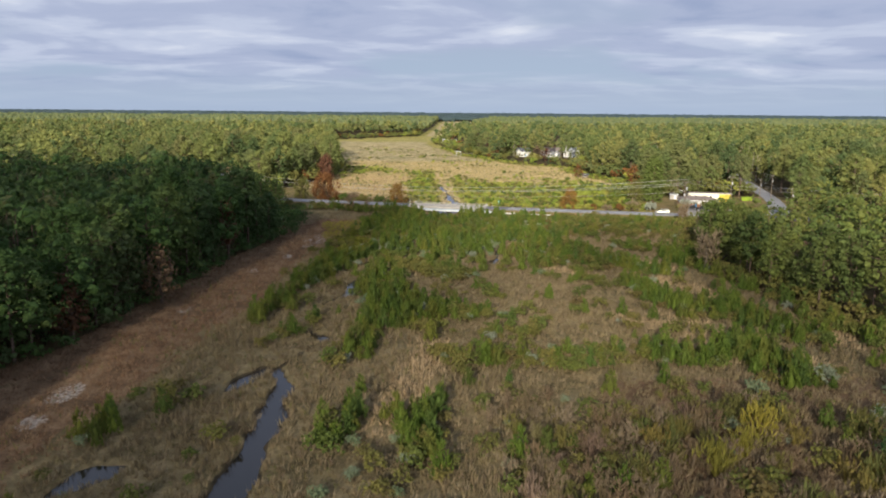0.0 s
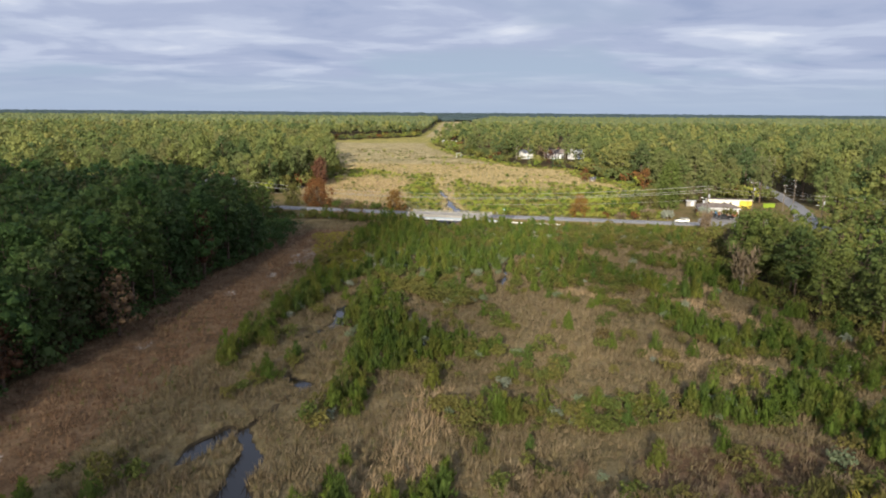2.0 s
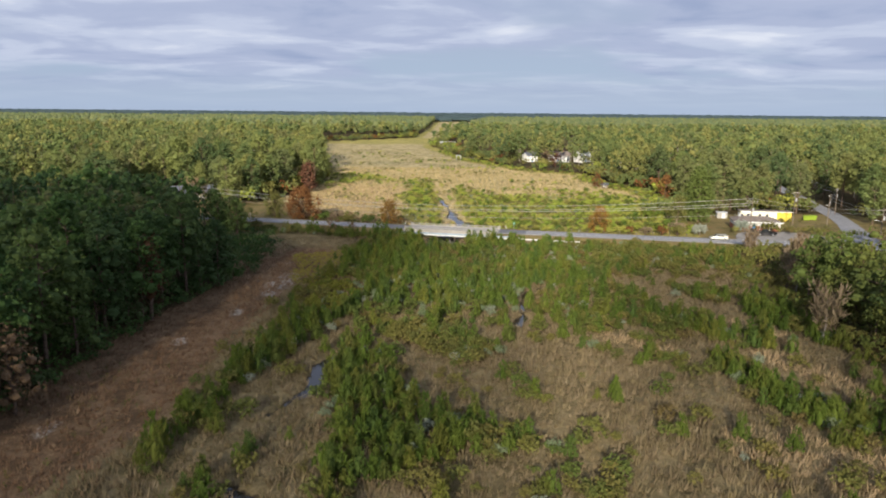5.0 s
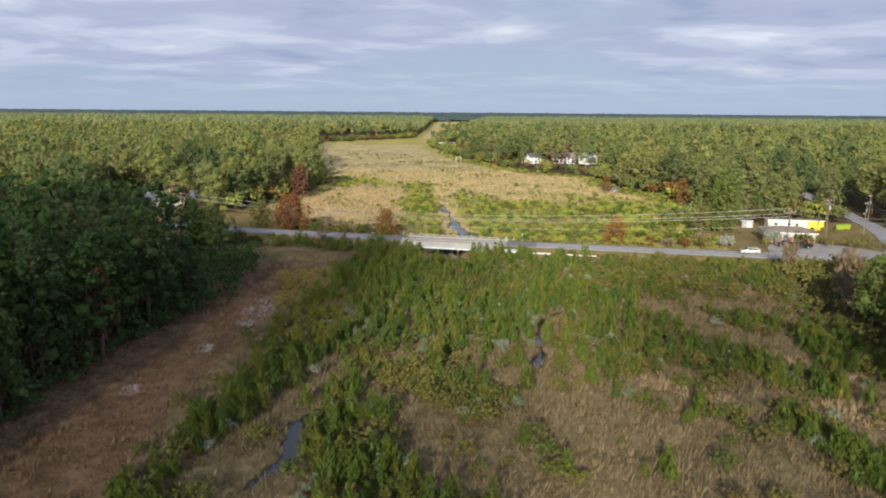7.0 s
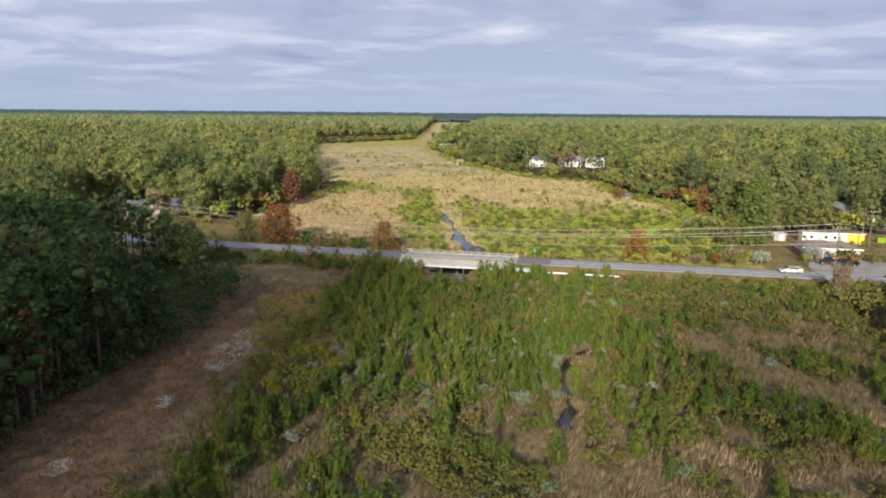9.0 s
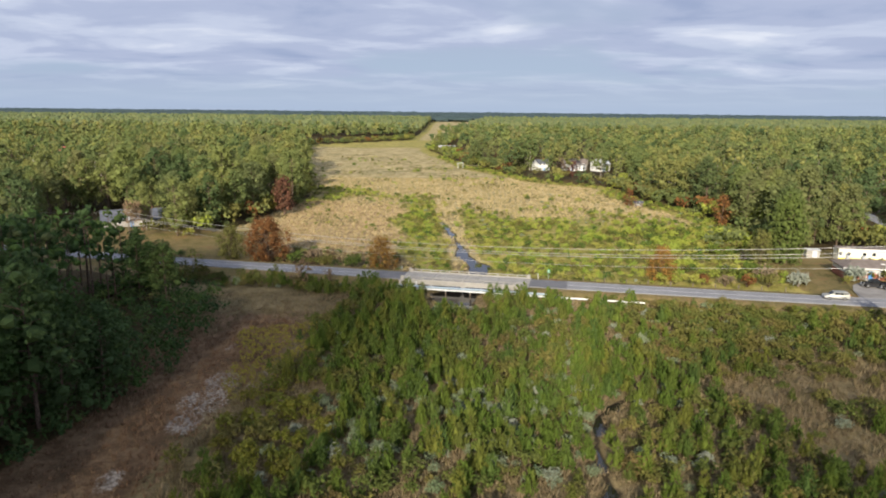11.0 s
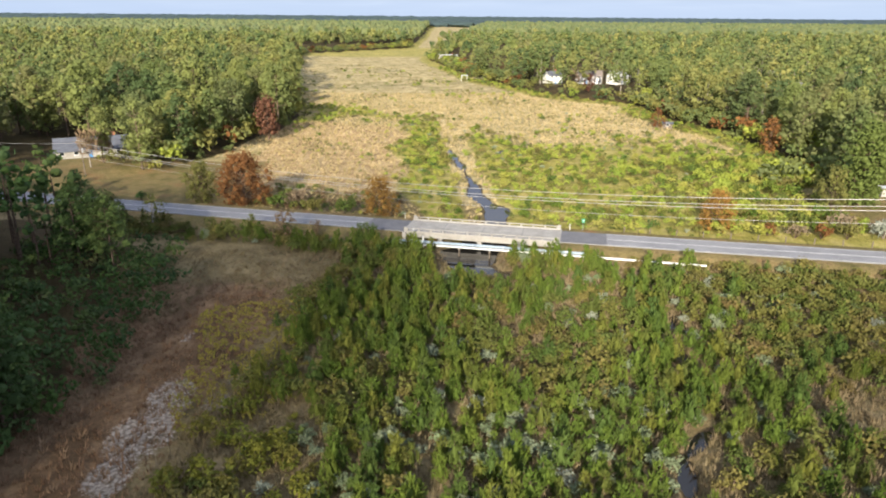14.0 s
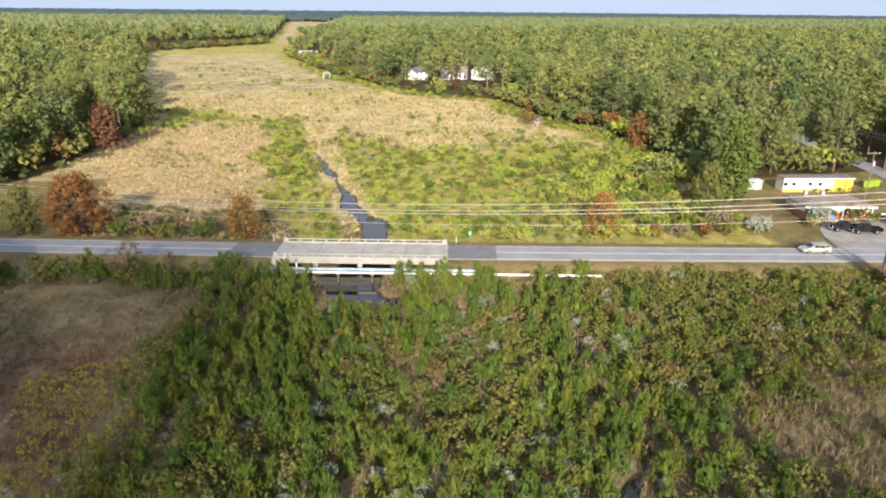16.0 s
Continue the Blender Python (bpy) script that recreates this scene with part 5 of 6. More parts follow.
# ---- poles and wires ----
def utility_pole(place, h, turn, lamp=False, arms=1, label="tall brown wooden utility pole with a crossarm"):
    z = float(height(place[0], place[1]))
    p = thing("utility_pole", (*place, z), turn, label, "pole", "utility poles")
    part("mast", rod((0, 0, -0.8), (0, 0, h), 0.17, 0.11, 12), M_TIMBER, p)
    for k in range(arms):
        zz = h - 0.6 - 1.4 * k
        a = part("crossarm", solid((0, 0.14, zz), (2.8, 0.11, 0.14), 0.01), M_TIMBER, p)
        for x in (-1.25, -0.45, 0.45, 1.25):
            part("insulator", rod((x, 0.14, zz + 0.06), (x, 0.14, zz + 0.28), 0.07, 0.045, 8), M_WHITE, a, "white porcelain insulator")
    t = part("transformer", rod((0.36, 0, h - 3.4), (0.36, 0, h - 2.4), 0.25, None, 12), M_STEEL, p, "grey transformer can")
    part("bushing", rod((0.36, 0, h - 2.4), (0.36, 0, h - 2.2), 0.06, 0.04, 8), M_WHITE, t)
    if lamp:
        part("lamp_arm", rod((0, 0, h - 3.9), (-1.6, 0, h - 3.5), 0.04, None, 8), M_STEEL, p)
        part("lamp_head", solid((-1.8, 0, h - 3.5), (0.7, 0.28, 0.16), 0.04), M_WHITE, p)
    return p


def wire(a, b, sag, r=0.028, label="sagging power line between two utility poles"):
    a, b = Vector(a), Vector(b)
    n = 28
    pts = [a.lerp(b, k / n) - Vector((0, 0, 4 * sag * (k / n) * (1 - k / n))) for k in range(n + 1)]
    v, f = tube([tuple(p) for p in pts], [r] * (n + 1), 5)
    ob = link_mesh("power_line", v, f, M_WIRE, True)
    return tagged(ob, label, "cable", "power lines")


POLE_L, POLE_C = (-82.4, 315.4), (96.5, 232.5)
utility_pole(POLE_L, 9.4, radians(-25))
utility_pole(POLE_C, 14.6, radians(-25), True)
for off, z0, z1, sg in ((0.0, 9.6, 15.6, 4.6), (0.5, 8.2, 14.4, 4.5), (-0.5, 7.9, 13.6, 4.4), (0.0, 6.0, 11.2, 4.2)):
    wire((POLE_L[0] + off, POLE_L[1], z0), (POLE_C[0] + off, POLE_C[1], z1), sg, 0.05 if z1 > 12 else 0.03)
utility_pole((143.4, 271.5), 10.5, radians(40), True)
utility_pole((160.5, 294.5), 10.0, radians(40))
utility_pole((136.2, 234.5), 11.0, radians(-15), True)
utility_pole((131.0, 271.0), 11.5, radians(-15))
utility_pole((240, 214), 11.5, radians(-15))
for dz in (0.0, 1.1):
    wire((136.2, 234.5, 12.0 - dz), (240, 214, 12.4 - dz), 1.6)
    wire((96.5, 232.5, 15.6 - dz), (136.2, 234.5, 12.0 - dz), 0.8)
    wire((136.2, 234.5, 12.0 - dz), (143.4, 271.5, 11.4 - dz), 0.7)
    wire((143.4, 271.5, 11.4 - dz), (160.5, 294.5, 11.2 - dz), 0.7)
    wire((160.5, 294.5, 11.2 - dz), (182, 352, 11.5 - dz), 1.2)
wire((POLE_L[0], POLE_L[1], 9.6), (-190, 352, 11.0), 2.5)


# ---- buildings ----
def gable_house(name, place, turn, size, wall_h, roof_h, wall_mat, roof_mat, label, windows=(3, 2), door=None, z=None, storeys=1, category="house", stack=True):
    """A house along its local x with walls, a gable roof with eaves, windows in rows and a door."""
    lx, ly = size
    base = float(height(*place)) if z is None else z
    h = thing(name, (*place, base - 0.05), turn, label, category)
    outline = [(-ly / 2, -0.3), (ly / 2, -0.3), (ly / 2, wall_h), (0, wall_h + roof_h * 0.96), (-ly / 2, wall_h)]
    wall = part("wall", prism(outline, -lx / 2, lx / 2), wall_mat, h)
    for s in (-1, 1):
        a = math.atan2(roof_h, ly / 2)
        ln = math.hypot(roof_h, ly / 2) + 0.45
        bm = solid((0, 0, 0), (lx + 0.8, ln, 0.14), 0.02)
        m = Matrix.Translation((0, s * (ly / 4 + 0.17), wall_h + roof_h / 2 - 0.02)) @ Matrix.Rotation(-s * a, 4, "X")
        bmesh.ops.transform(bm, matrix=m, verts=bm.verts)
        part("roof", bm, roof_mat, h)
    part("ridge_cap", solid((0, 0, wall_h + roof_h + 0.1), (lx + 0.8, 0.3, 0.08), 0.02), roof_mat, h)
    for side in (-1, 1):
        for f in range(storeys):
            zc = 1.55 + 2.7 * f
            for k in range(windows[0]):
                x = -lx / 2 + lx * (k + 0.5) / windows[0]
                if door is not None and side < 0 and f == 0 and k == door:
                    d = part("door", solid((x, side * (ly / 2 + 0.03), 1.02), (1.0, 0.08, 2.04), 0.01), M_BLUE, h, "blue painted door")
                    part("handle", rod((x + 0.36, side * (ly / 2 + 0.06), 1.0), (x + 0.36, side * (ly / 2 + 0.16), 1.0), 0.03, None, 8), M_STEEL, d)
                    continue
                w = part("window", solid((x, side * (ly / 2 + 0.02), zc), (1.25, 0.10, 1.25), 0.01), M_WHITE, h, "white framed window")
                part("pane", solid((x, side * (ly / 2 + 0.075), zc), (1.05, 0.02, 1.05)), M_GLASS, w)
                part("sill", solid((x, side * (ly / 2 + 0.12), zc - 0.68), (1.4, 0.2, 0.06), 0.01), M_WHITE, w)
    for side in (-1, 1):
        for k in range(windows[1]):
            y = -ly / 2 + ly * (k + 0.5) / windows[1]
            w = part("window", solid((side * (lx / 2 + 0.02), y, 1.55), (0.10, 1.1, 1.2), 0.01), M_WHITE, h, "white framed window")
            part("pane", solid((side * (lx / 2 + 0.075), y, 1.55), (0.02, 0.92, 1.02)), M_GLASS, w)
    if stack:
        part("chimney", solid((lx * 0.22, 0.3, wall_h + roof_h + 0.3), (0.7, 0.7, 1.4), 0.03), M_BRICK, h)
    return h


def brick_office():
    """The low brick building: shingle roof, white fascia, shop windows, a porch with posts."""
    h = thing("brick_building", (114.2, 264.2, 1.66), radians(-14), "low red brick building with white trim and a shingle roof", "building")
    lx, ly, wh = 13.6, 8.0, 2.75
    part("wall", solid((0, 0, 0.62), (lx, ly, 1.84), 0.02), M_BRICK, h)
    part("upper_wall", solid((0, 0, 2.13), (lx - 0.06, ly - 0.06, 1.22)), M_WHITE, h, "white painted upper wall")
    hip = bmesh.new()
    b0 = [hip.verts.new((x, y, wh)) for x, y in ((-lx / 2 - 0.6, -ly / 2 - 1.2), (lx / 2 + 0.6, -ly / 2 - 1.2), (lx / 2 + 0.6, ly / 2 + 0.6), (-lx / 2 - 0.6, ly / 2 + 0.6))]
    b1 = [hip.verts.new((x, y, wh + 0.22)) for x, y in ((-lx / 2 - 0.6, -ly / 2 - 1.2), (lx / 2 + 0.6, -ly / 2 - 1.2), (lx / 2 + 0.6, ly / 2 + 0.6), (-lx / 2 - 0.6, ly / 2 + 0.6))]
    t = [hip.verts.new((-lx / 2 + 3.2, -0.3, wh + 1.55)), hip.verts.new((lx / 2 - 3.2, -0.3, wh + 1.55))]
    for k in range(4):
        hip.faces.new((b0[k], b0[(k + 1) % 4], b1[(k + 1) % 4], b1[k]))
    hip.faces.new((b1[0], b1[1], t[1], t[0])); hip.faces.new((b1[1], b1[2], t[1])); hip.faces.new((b1[2], b1[3], t[0], t[1])); hip.faces.new((b1[3], b1[0], t[0]))
    hip.faces.new(b0[::-1])
    part("roof", hip, M_SHINGLE, h)
    part("fascia", solid((0, -ly / 2 - 1.22, wh + 0.10), (lx + 1.3, 0.07, 0.30), 0.01), M_WHITE, h, "white fascia board")
    for x in (-5.2, -3.9, 1.6, 2.9, 5.2):
        w = part("window", solid((x, -ly / 2 - 0.02, 1.55), (1.15, 0.1, 1.3), 0.01), M_WHITE, h)
        part("pane", solid((x, -ly / 2 - 0.08, 1.55), (0.95, 0.02, 1.1)), M_GLASS, w)
    d = part("door", solid((-0.9, -ly / 2 - 0.03, 1.02), (1.0, 0.1, 2.04), 0.01), M_BLUE, h, "blue painted door")
    part("handle", rod((-0.55, -ly / 2 - 0.08, 1.0), (-0.55, -ly / 2 - 0.18, 1.0), 0.03, None, 8), M_STEEL, d)
    part("door", solid((4.0, -ly / 2 - 0.03, 1.02), (0.95, 0.1, 2.04), 0.01), M_TIMBER, h, "brown wooden door")
    for x in (-6.5, -2.2, 0.6, 3.4, 6.6):
        part("porch_post", solid((x, -ly / 2 - 1.05, 1.35), (0.13, 0.13, 2.75), 0.01), M_WHITE, h)
    for x, y in ((-4.6, 1.0), (-1.2, 0.6)):
        c = part("roof_vent", solid((x, y, wh + 1.4), (0.7, 0.7, 1.2), 0.03), M_STEEL, h, "grey metal roof vent")
        part("cowl", solid((x, y, wh + 2.05), (0.9, 0.9, 0.14), 0.03), M_STEEL, c)
    part("step", solid((-0.9, -ly / 2 - 0.8, 0.07), (2.4, 1.6, 0.18), 0.02), M_CONCRETE, h)


def yellow_hall():
    """The long painted building behind it: cream at one end, bright yellow at the other."""
    h = thing("yellow_building", (126.9, 282.2, 1.66), radians(-12), "long low building painted cream and bright yellow", "building")
    lx, ly, wh = 17.0, 3.6, 3.2
    part("wall", solid((-2.4, 0, 1.6), (lx - 4.8, ly, wh + 0.2), 0.02), M_CREAM, h, "cream painted wall")
    part("wall", solid((lx / 2 - 2.4, 0, 1.6), (4.8, ly + 0.02, wh + 0.2), 0.02), M_YPAINT, h, "bright yellow painted wall")
    part("skirting", solid((-2.4, -ly / 2 - 0.02, 0.35), (lx - 4.8, 0.06, 0.8), 0.01), M_YPAINT, h, "yellow painted skirting")
    part("roof", solid((0, 0, wh + 0.14), (lx + 0.5, ly + 0.5, 0.16), 0.03), M_SHINGLE, h, "flat grey roof")
    part("fascia", solid((0, -ly / 2 - 0.27, wh + 0.06), (lx + 0.5, 0.06, 0.2)), M_WHITE, h)
    for x in (-8.0, -6.0, -2.0, 0.4):
        w = part("window", solid((x, -ly / 2 - 0.02, 1.95), (1.1, 0.1, 1.0), 0.01), M_WHITE, h)
        part("pane", solid((x, -ly / 2 - 0.08, 1.95), (0.9, 0.02, 0.8)), M_GLASS, w)
    d = part("door", solid((-1.0, -ly / 2 - 0.03, 1.1), (1.0, 0.1, 2.04), 0.01), M_WHITE, h)
    part("handle", rod((-0.64, -ly / 2 - 0.08, 1.1), (-0.64, -ly / 2 - 0.18, 1.1), 0.03, None, 8), M_STEEL, d)
    s = thing("storage_shed", (113.6, 287.0, 1.66), radians(-12), "small white storage shed beside the long building", "shed")
    part("wall", solid((0, 0, 1.0), (3.4, 2.4, 2.1), 0.02), M_CONCRETE, s)
    part("roof", solid((0, 0, 2.12), (3.8, 2.8, 0.12), 0.02), M_TIN, s)
    part("door", solid((0.4, -1.23, 0.95), (1.2, 0.06, 1.85), 0.01), M_TIN, s)
    for k in range(5):
        x = 124 + 3.0 * k
        z = 284.6 - 0.66 * k
        sh = shrub_shape(1.5, 6, 18)
        top = plant("hedge_shrub", *sh, M_BARK, M_OLIVE, "clipped green shrub against the yellow wall", "shrub", "shrubs along the yellow wall")
        top.location = (x + 1.0, z - 5.2, 1.6)


brick_office()
yellow_hall()


def waste_bin(x, y):
    b = thing("waste_bin", (x, y, 1.68), radians(-20), "bright lime-green waste container on the yard edge", "bin")
    body = bmesh.new()
    box(body, (0, 0, 0.85), (2.3, 1.5, 1.5), 0.06)
    for v in body.verts:
        if v.co.z < 0.5:
            v.co.x *= 0.86; v.co.y *= 0.82
    part("body", body, M_LIMEBIN, b)
    part("lid", solid((0, 0, 1.66), (2.4, 1.6, 0.12), 0.03), M_LIMEBIN, b)
    for sx in (-0.8, 0.8):
        for sy in (-0.5, 0.5):
            part("caster", rod((sx - 0.05, sy, 0.1), (sx + 0.05, sy, 0.1), 0.1, None, 10), M_RUBBER, b)


waste_bin(142.0, 281.5)
waste_bin(144.6, 282.0)

gable_house("ranch_house", (-91, 345), radians(22), (22, 13), 2.1, 2.8, M_CONCRETE, M_SLATE, "pale ranch house with a dark grey shingle roof", (6, 2), 2)
gable_house("riverside_house", (92, 562), radians(20), (9, 8), 4.8, 2.4, M_WHITE, M_SLATE, "tall white two-storey house among pines", (3, 2), 1, None, 2)
gable_house("riverside_house", (114, 562), radians(-8), (15, 9), 4.4, 3.2, M_WHITE, M_SHINGLE, "long white house with a grey-brown roof among pines", (6, 2), 2, None, 2)
gable_house("riverside_house", (131, 558), radians(24), (10, 8), 4.8, 2.8, M_WHITE, M_TIN, "white house with a pale metal roof among pines", (3, 2), 1, None, 2)
gable_house("cottage", (-262, 655), radians(15), (18, 10), 4.6, 3.4, M_BRICK, M_REDROOF, "house with a red metal roof among trees", (4, 2), 1)
gable_house("cottage", (-250, 612), radians(5), (20, 9), 4.2, 1.6, M_WHITE, M_TIN, "low house with a pale metal roof among trees", (4, 2), 1)
gable_house("cottage", (42, 768), radians(0), (16, 8), 3.0, 2.0, M_WHITE, M_TIN, "low white house at the far end of the meadow", (4, 2), 1)
gable_house("garden_shed", (103, 399.5), radians(-20), (3.4, 2.6), 1.9, 0.5, M_TIMBER, M_SLATE, "small weathered grey shed at the meadow's edge", (1, 0), None, None, 1, "shed", False)


def dock():
    d = thing("boardwalk", (50, 590, 0.0), radians(-8), "weathered timber boardwalk with rails at the meadow's edge", "boardwalk")
    for k in range(9):
        part("plank_panel", solid((-10 + 2.5 * k, 0, 0.9), (2.44, 1.8, 0.08), 0.01), M_TIMBER, d)
        for v in (-0.85, 0.85):
            part("post", solid((-10 + 2.5 * k, v, 0.75), (0.16, 0.16, 2.5), 0.01), M_TIMBER, d)
    for v in (-0.85, 0.85):
        part("rail", solid((0, v, 1.95), (22.5, 0.1, 0.14), 0.01), M_TIMBER, d)
    part("roof", solid((-9.5, 0, 3.6), (4.4, 4.0, 0.16), 0.02), M_TIN, d)
    for x in (-11.3, -7.7):
        for v in (-1.6, 1.6):
            part("roof_post", solid((x, v, 1.7), (0.18, 0.18, 3.8), 0.01), M_WHITE, d)


dock()


# ---- vehicles ----
def wheel(parent, x, y, r, w=0.24):
    s = 1 if y > 0 else -1
    t = part("wheel", rod((x, y - w / 2, r), (x, y + w / 2, r), r, None, 20), M_RUBBER, parent)
    part("rim", rod((x, y + s * (w / 2 - 0.02), r), (x, y + s * (w / 2 + 0.015), r), r * 0.62, r * 0.5, 14), M_RIM, t)


def car_body(outline, half, tuck):
    """A side outline (x, z) across the car's width; the part above the belt line leans inwards."""
    bm = bmesh.new()
    rows = []
    for y in (-half, -half * 0.94, half * 0.94, half):
        edge = abs(y) == half
        row = []
        for x, z in outline:
            yy = y * (1 - (tuck if z > 1.05 else 0.0))
            row.append(bm.verts.new((x * (0.985 if edge else 1.0), yy, z - (0.03 if edge and z > 0.6 else 0))))
        rows.append(row)
    n = len(outline)
    for a, b in zip(rows, rows[1:]):
        for i in range(n):
            bm.faces.new((a[i], a[(i + 1) % n], b[(i + 1) % n], b[i]))
    bm.faces.new(rows[0][::-1]); bm.faces.new(rows[-1])
    bmesh.ops.recalc_face_normals(bm, faces=bm.faces)
    return bm


def minivan(x, y, turn):
    c = thing("minivan", (x, y, 1.80), turn, "silver minivan driving on the road", "car")
    out = [(-2.5, 0.35), (2.45, 0.32), (2.5, 0.62), (2.3, 0.86), (1.45, 1.06), (0.62, 1.66), (-1.9, 1.72), (-2.35, 1.5), (-2.52, 0.95)]
    part("body", car_body(out, 0.97, 0.13), M_SILVER, c)
    for s in (-1, 1):
        for x0, x1 in ((0.55, -0.35), (-0.45, -1.25), (-1.35, -2.15)):
            part("side_window", solid(((x0 + x1) / 2, s * 0.885, 1.34), (abs(x1 - x0), 0.03, 0.42), 0.01), M_GLASS, c)
        part("headlight", solid((2.38, s * 0.68, 0.74), (0.14, 0.36, 0.16), 0.03), M_LENS, c)
        part("tail_light", solid((-2.46, s * 0.78, 1.1), (0.1, 0.16, 0.42), 0.02), M_TAIL, c)
        part("mirror", solid((0.95, s * 1.02, 1.12), (0.16, 0.2, 0.15), 0.04), M_SILVER, c)
        for wx in (1.55, -1.5):
            wheel(c, wx, s * 0.86, 0.34)
    ws = bmesh.new(); box(ws, (1.05, 0, 1.38), (0.03, 1.5, 0.92), 0.01, 0.0, radians(-54))
    part("windscreen", ws, M_GLASS, c)
    part("rear_window", solid((-2.27, 0, 1.4), (0.03, 1.4, 0.42), 0.01, 0, radians(18)), M_GLASS, c)
    part("bumper", solid((2.46, 0, 0.45), (0.16, 1.8, 0.24), 0.05), M_SILVER, c)
    part("number_plate", solid((-2.545, 0, 0.75), (0.02, 0.4, 0.18)), M_WHITE, c)


def pickup(x, y, turn, group=""):
    c = thing("pickup_truck", (x, y, 1.79), turn, "black crew-cab pickup truck parked in the yard", "truck", group)
    cab = [(-0.55, 0.55), (2.85, 0.5), (2.92, 0.8), (2.8, 1.1), (1.55, 1.16), (0.95, 1.82), (-0.45, 1.86), (-0.62, 1.12)]
    part("cab", car_body(cab, 0.98, 0.14), M_BLACK, c)
    b = part("bed", solid((-1.72, 0, 0.62), (2.3, 1.9, 0.24), 0.03), M_BLACK, c)
    for s in (-1, 1):
        part("bed_side", solid((-1.72, s * 0.92, 0.92), (2.3, 0.12, 0.50), 0.03), M_BLACK, b)
    part("tailgate", solid((-2.84, 0, 0.9), (0.1, 1.9, 0.52), 0.03), M_BLACK, c)
    for s in (-1, 1):
        for x0, x1 in ((0.95, 0.25), (0.15, -0.45)):
            part("side_window", solid(((x0 + x1) / 2, s * 0.90, 1.46), (abs(x1 - x0), 0.03, 0.40), 0.01), M_GLASS, c)
        part("headlight", solid((2.85, s * 0.74, 0.92), (0.1, 0.32, 0.24), 0.03), M_LENS, c)
        part("tail_light", solid((-2.88, s * 0.86, 0.95), (0.06, 0.14, 0.36), 0.02), M_TAIL, c)
        part("mirror", solid((1.15, s * 1.06, 1.2), (0.16, 0.24, 0.2), 0.04), M_BLACK, c)
        for wx in (1.9, -1.75):
            wheel(c, wx, s * 0.86, 0.41, 0.28)
    part("windscreen", solid((1.28, 0, 1.50), (0.03, 1.5, 0.84), 0.01, 0, radians(-43)), M_GLASS, c)
    part("bumper", solid((2.92, 0, 0.55), (0.18, 1.9, 0.26), 0.05), M_STEEL, c, "chrome bumper")
    part("rear_bumper", solid((-2.95, 0, 0.55), (0.16, 1.8, 0.2), 0.05), M_STEEL, c, "chrome bumper")


minivan(93.0, 243.6, ROAD_TURN + math.pi)
pickup(108.6, 253.2, radians(165), "parked pickups")
pickup(111.4, 251.0, radians(165), "parked pickups")


# ---- single trees and shrubs ----
def single(name, shape, place, scale, bark, leaf, label, category="tree", z=None):
    t = plant(name, *shape, bark, leaf, label, category, "")
    t.matrix_basis = Matrix.LocRotScale((place[0], place[1], float(height(*place)) - 0.05 if z is None else z), Euler((0, 0, RNG.uniform(0, 6))), None) @ Matrix.Diagonal((scale,) * 3 + (1,))
    return t


single("cypress_tree", broad_shape(12.0, 80, 70, 0.24, 0.04, 0.66, 0.12), (-36.5, 289.5), 1.0, M_BARK, M_RUST, "broad rust-orange autumn tree behind the road")
single("roadside_tree", broad_shape(9.8, 46, 55, 0.28, 0.04, 0.50, 0.2), (-46.5, 291.5), 1.0, M_BARK, M_OLIVE, "round olive-green tree beside the rust-orange one")
single("cypress_tree", broad_shape(8.8, 50, 60, 0.26, 0.03, 0.58, 0.25), (-5.6, 279.5), 1.0, M_BARK, M_AMBER, "amber autumn tree near the bridge end")
single("cypress_tree", broad_shape(8.6, 50, 60, 0.26, 0.03, 0.56, 0.4), (63.5, 267.5), 1.0, M_BARK, M_AMBER, "amber autumn tree in the meadow's edge")
single("roadside_tree", broad_shape(6.6, 18, 26, 0.45, 0.10, 0.46, 0.1), (-23.5, 262.6), 1.0, M_BARK, M_TWIG, "thin russet small tree leaning over the road")
single("roadside_tree", broad_shape(7.6, 14, 20, 0.42, 0.10, 0.36, 0.3), (-50.5, 271.0), 1.0, M_PALEBARK, M_OLIVE, "sparse grey-green tree in front of the road")
single("maple_tree", broad_shape(15, 34, 26, 0.38, 0.15, 0.30, 0.2), (-46, 374), 1.0, M_BARK, M_RED, "deep red maple at the wood's edge")
single("maple_tree", broad_shape(12, 26, 26, 0.38, 0.15, 0.32, 0.2), (113.5, 342), 1.0, M_BARK, M_RUST, "rust-red tree before the pines")
single("maple_tree", broad_shape(10, 26, 26, 0.38, 0.15, 0.38, 0.2), (100, 508), 1.0, M_BARK, M_RED, "red maple near the white houses")
single("maple_tree", broad_shape(11, 26, 26, 0.38, 0.15, 0.38, 0.2), (-57, 109), 1.0, M_BARK, M_DULL, "dull red maple at the edge of the dark wood")
single("maple_tree", broad_shape(12, 22, 24, 0.38, 0.15, 0.34, 0.2), (-50, 132), 1.0, M_BARK, M_BRAMBLE, "faded brown tree at the edge of the dark wood")
single("maple_tree", broad_shape(16, 20, 24, 0.32, 0.3, 0.16, 0.2), (-47, 172), 1.0, M_BARK, M_DULL, "rust-brown tree at the edge of the dark wood")
single("maple_tree", broad_shape(8, 20, 24, 0.42, 0.12, 0.44, 0.1), (98, 397), 1.0, M_BARK, M_RUST, "low russet bush-like tree beside the grey shed")
single("roadside_tree", broad_shape(10, 30, 30, 0.34, 0.10, 0.40, 0.2), (101, 546), 1.0, M_BARK, M_TWIG, "bare brown tree in front of the white houses")
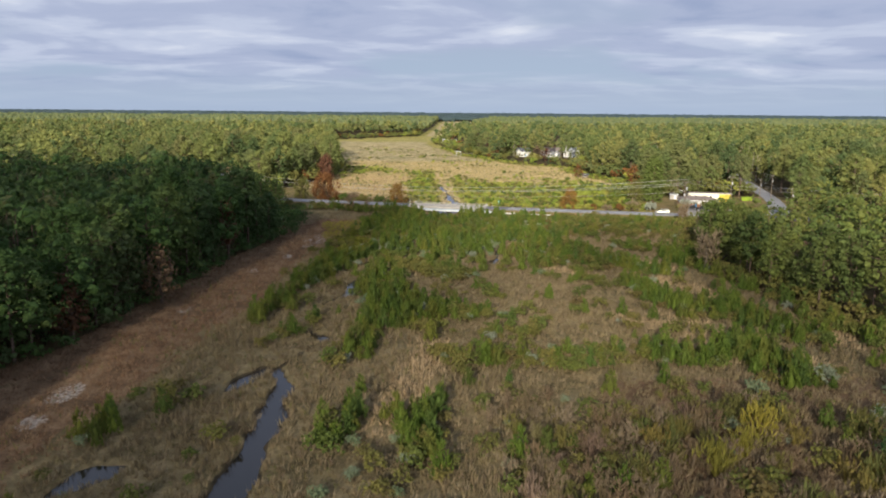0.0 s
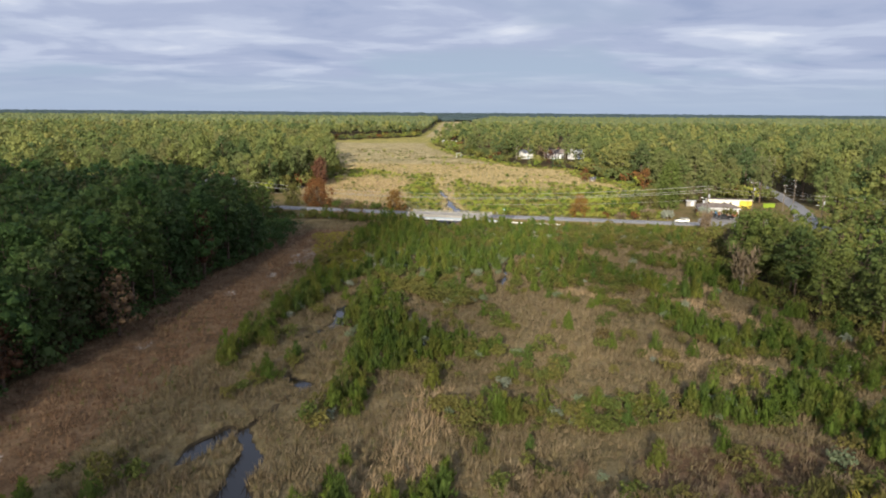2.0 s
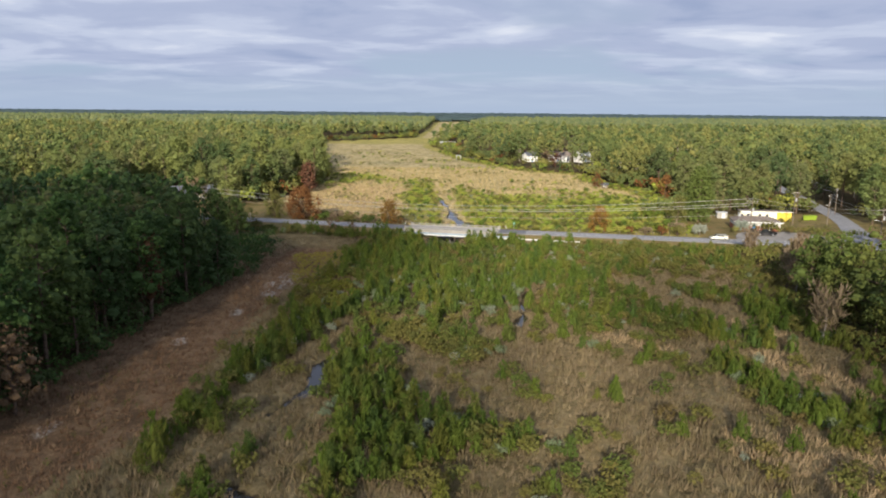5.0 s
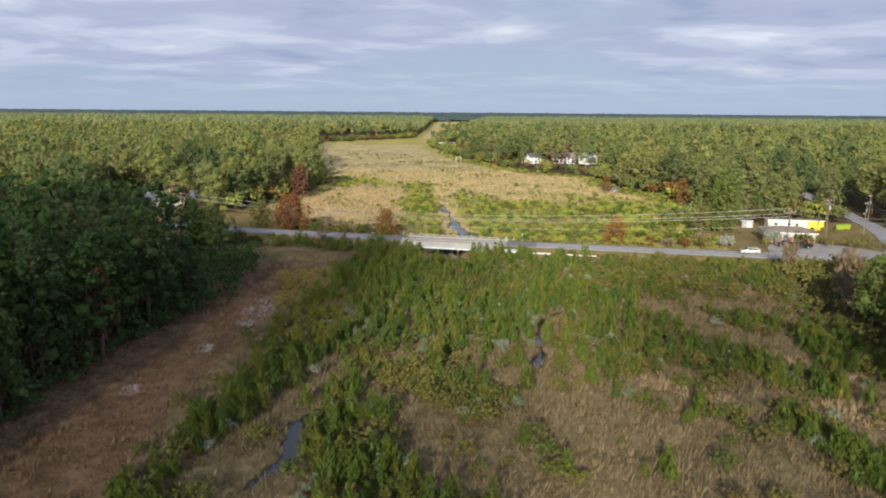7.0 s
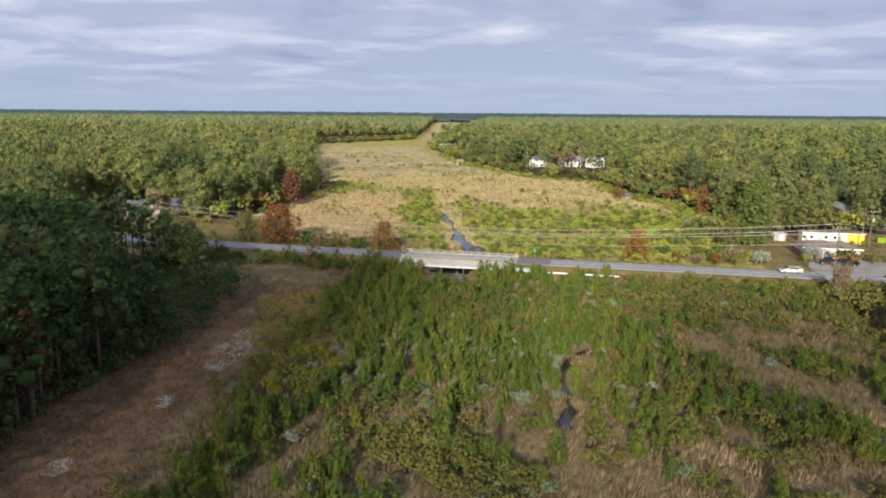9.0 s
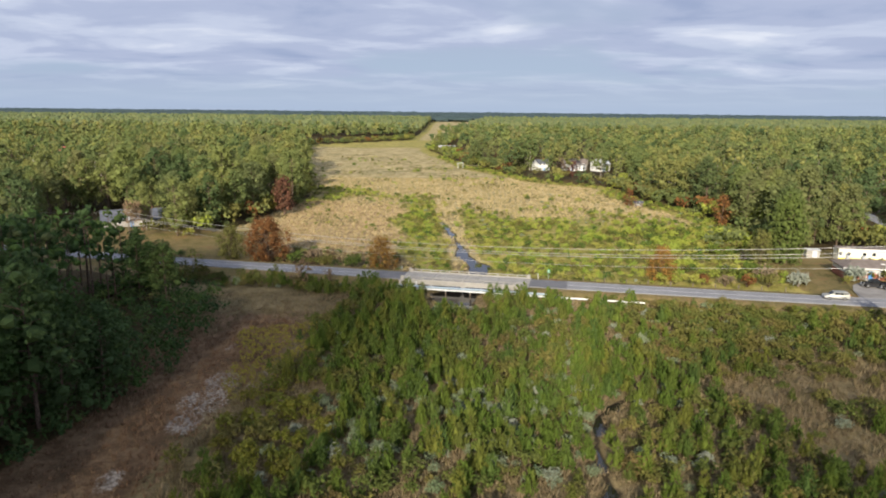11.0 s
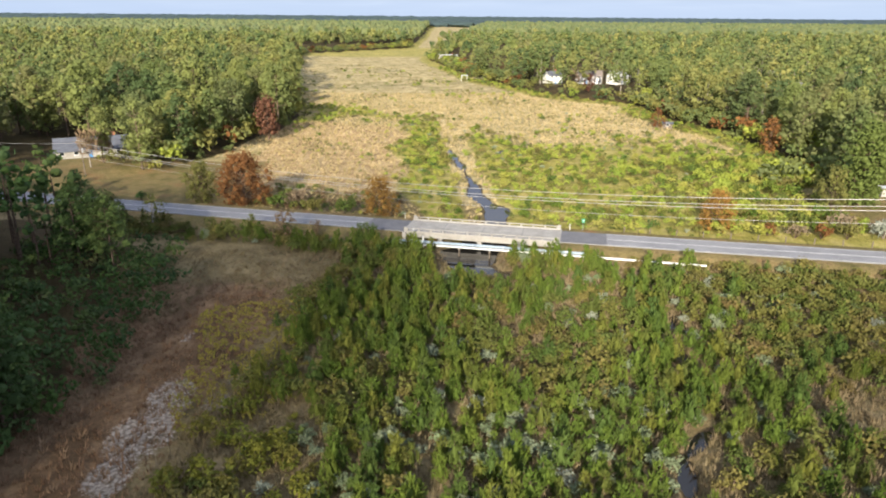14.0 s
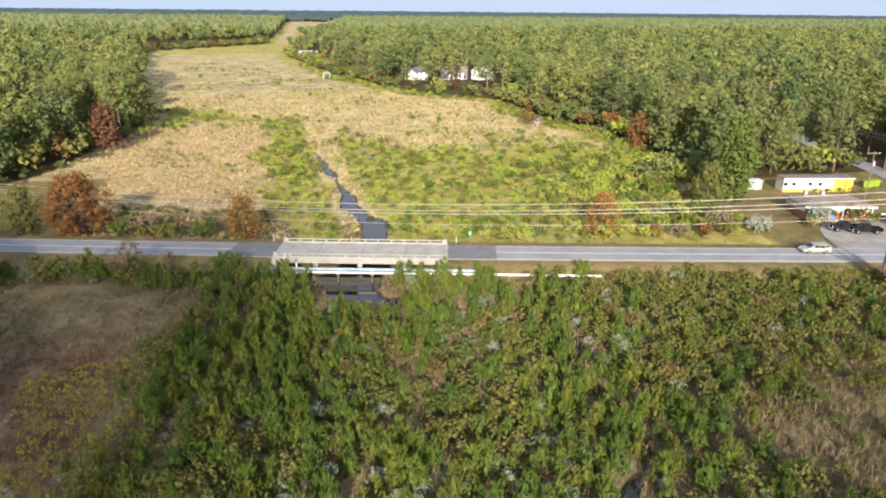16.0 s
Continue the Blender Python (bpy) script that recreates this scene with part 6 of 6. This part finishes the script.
single("oak_tree", broad_shape(18.5, 60, 60, 0.28, 0.05, 0.34, 0.45), (101.5, 279.0), 1.0, M_BARK, M_SHADE, "large round green tree beside the yellow building")
single("oak_tree", broad_shape(10.5, 40, 50, 0.28, 0.05, 0.42, 0.3), (93.5, 276.5), 1.0, M_BARK, M_OLIVE, "round olive tree at the meadow's edge")
for bx, by, bh in ((71.5, 155.5, 1.55), (93, 224.5, 1.15), (98, 211, 1.1), (95, 203, 1.2), (88, 196, 1.2), (104, 219, 1.0), (84, 186, 1.2)):
    single("bare_tree", bare_shape(5.8, 26), (bx, by), bh, M_PALEBARK, M_TWIG, "leafless pale-barked tree at the edge of the scrub")
for bx, by, bh in ((-84.5, 324, 1.5), (-83, 331, 1.4)):
    single("bare_tree", bare_shape(5.8, 26), (bx, by), bh, M_PALEBARK, M_TWIG, "leafless pale tree in front of the ranch house")


def palm(x, y, s):
    fronds = []
    for k in range(26):
        an, lift = k * 2.4, 0.9 - 1.5 * (k / 26)
        d = np.array((math.cos(an), math.sin(an), lift)); d /= np.linalg.norm(d)
        for j in range(5):
            q = 0.3 + 0.3 * j
            fronds.append(sprays(np.array((0, 0, 2.1)) + d * q * 1.3 - np.array((0, 0, 0.22 * q * q)), 0.12, 4, 0.62, 0.2, 0.4, 1.3, 0.05))
    wood = tube([(0, 0, -0.2), (0.05, 0, 1.0), (0, 0, 2.2)], [0.26, 0.2, 0.18], 8)
    single("palm", (wood, join(fronds)), (x, y), s, M_TIMBER, M_PALM, "grey-green feathery palm in the yard", "palm")


palm(107.3, 259.0, 1.15)
palm(93.9, 259.3, 1.1)

for bx, by, bs, leaf, label in ((72, 262.5, 1.0, M_RUST, "russet shrub along the meadow's edge"), (77, 261, 1.2, M_TWIG, "bare brown shrub along the meadow's edge"),
                                (82, 260.5, 1.1, M_RUST, "russet shrub along the meadow's edge"), (87, 260, 1.3, M_OLIVE, "olive shrub along the meadow's edge"),
                                (89, 265, 1.5, M_TWIG, "bare brown shrub along the meadow's edge"), (104.5, 257.2, 0.7, M_LIME, "yellow-green shrub in the yard"),
                                (-28, 283, 1.3, M_YOUNG, "dark green shrub behind the road"), (-20, 281, 1.3, M_MYRTLE, "olive shrub behind the road"),
                                (-13, 280, 1.3, M_YOUNG, "dark green shrub behind the road"), (-24, 286, 1.6, M_TWIG, "bare brown shrub behind the road")):
    single("edge_shrub", shrub_shape(3.0, 9, 30, 0.55, 0.12), (bx, by), bs, M_BARK, leaf, label, "shrub")
single("edge_shrub", shrub_shape(2.2, 8, 30, 0.4, 0.13), (-59, 288.5), 1.0, M_BARK, M_DARK, "single dark shrub on the brown lawn", "shrub")
for bx, by, bs in ((48, 83, 1.3), (61, 88, 1.5), (60, 74, 1.4), (68, 82, 1.7), (56, 66, 1.2), (-6, 63, 0.8), (-9, 59, 0.9)):
    single("groundsel_bush", shrub_shape(2.0, 9, 30, 0.55, 0.13), (bx, by), bs, M_BARK, M_PALE, "large bush covered in pale grey seed heads", "bush")
for bx, by, bs in ((52, 61, 1.0), (57, 58, 1.15), (50, 55, 0.9)):
    single("evergreen_shrub", broad_shape(6.0, 22, 34, 0.34, 0.05, 0.42, 0.3), (bx, by), bs, M_BARK, M_DARK, "large dark evergreen shrub in the scrub", "shrub")
for bx, by, bs in ((42, 70, 1.0), (38, 66, 0.8), (33, 62, 0.9)):
    single("willow_shrub", broom_shape(5.0, 70), (bx, by), bs, M_BARK, M_YELLOW, "yellow autumn shrub standing over brown scrub", "shrub")
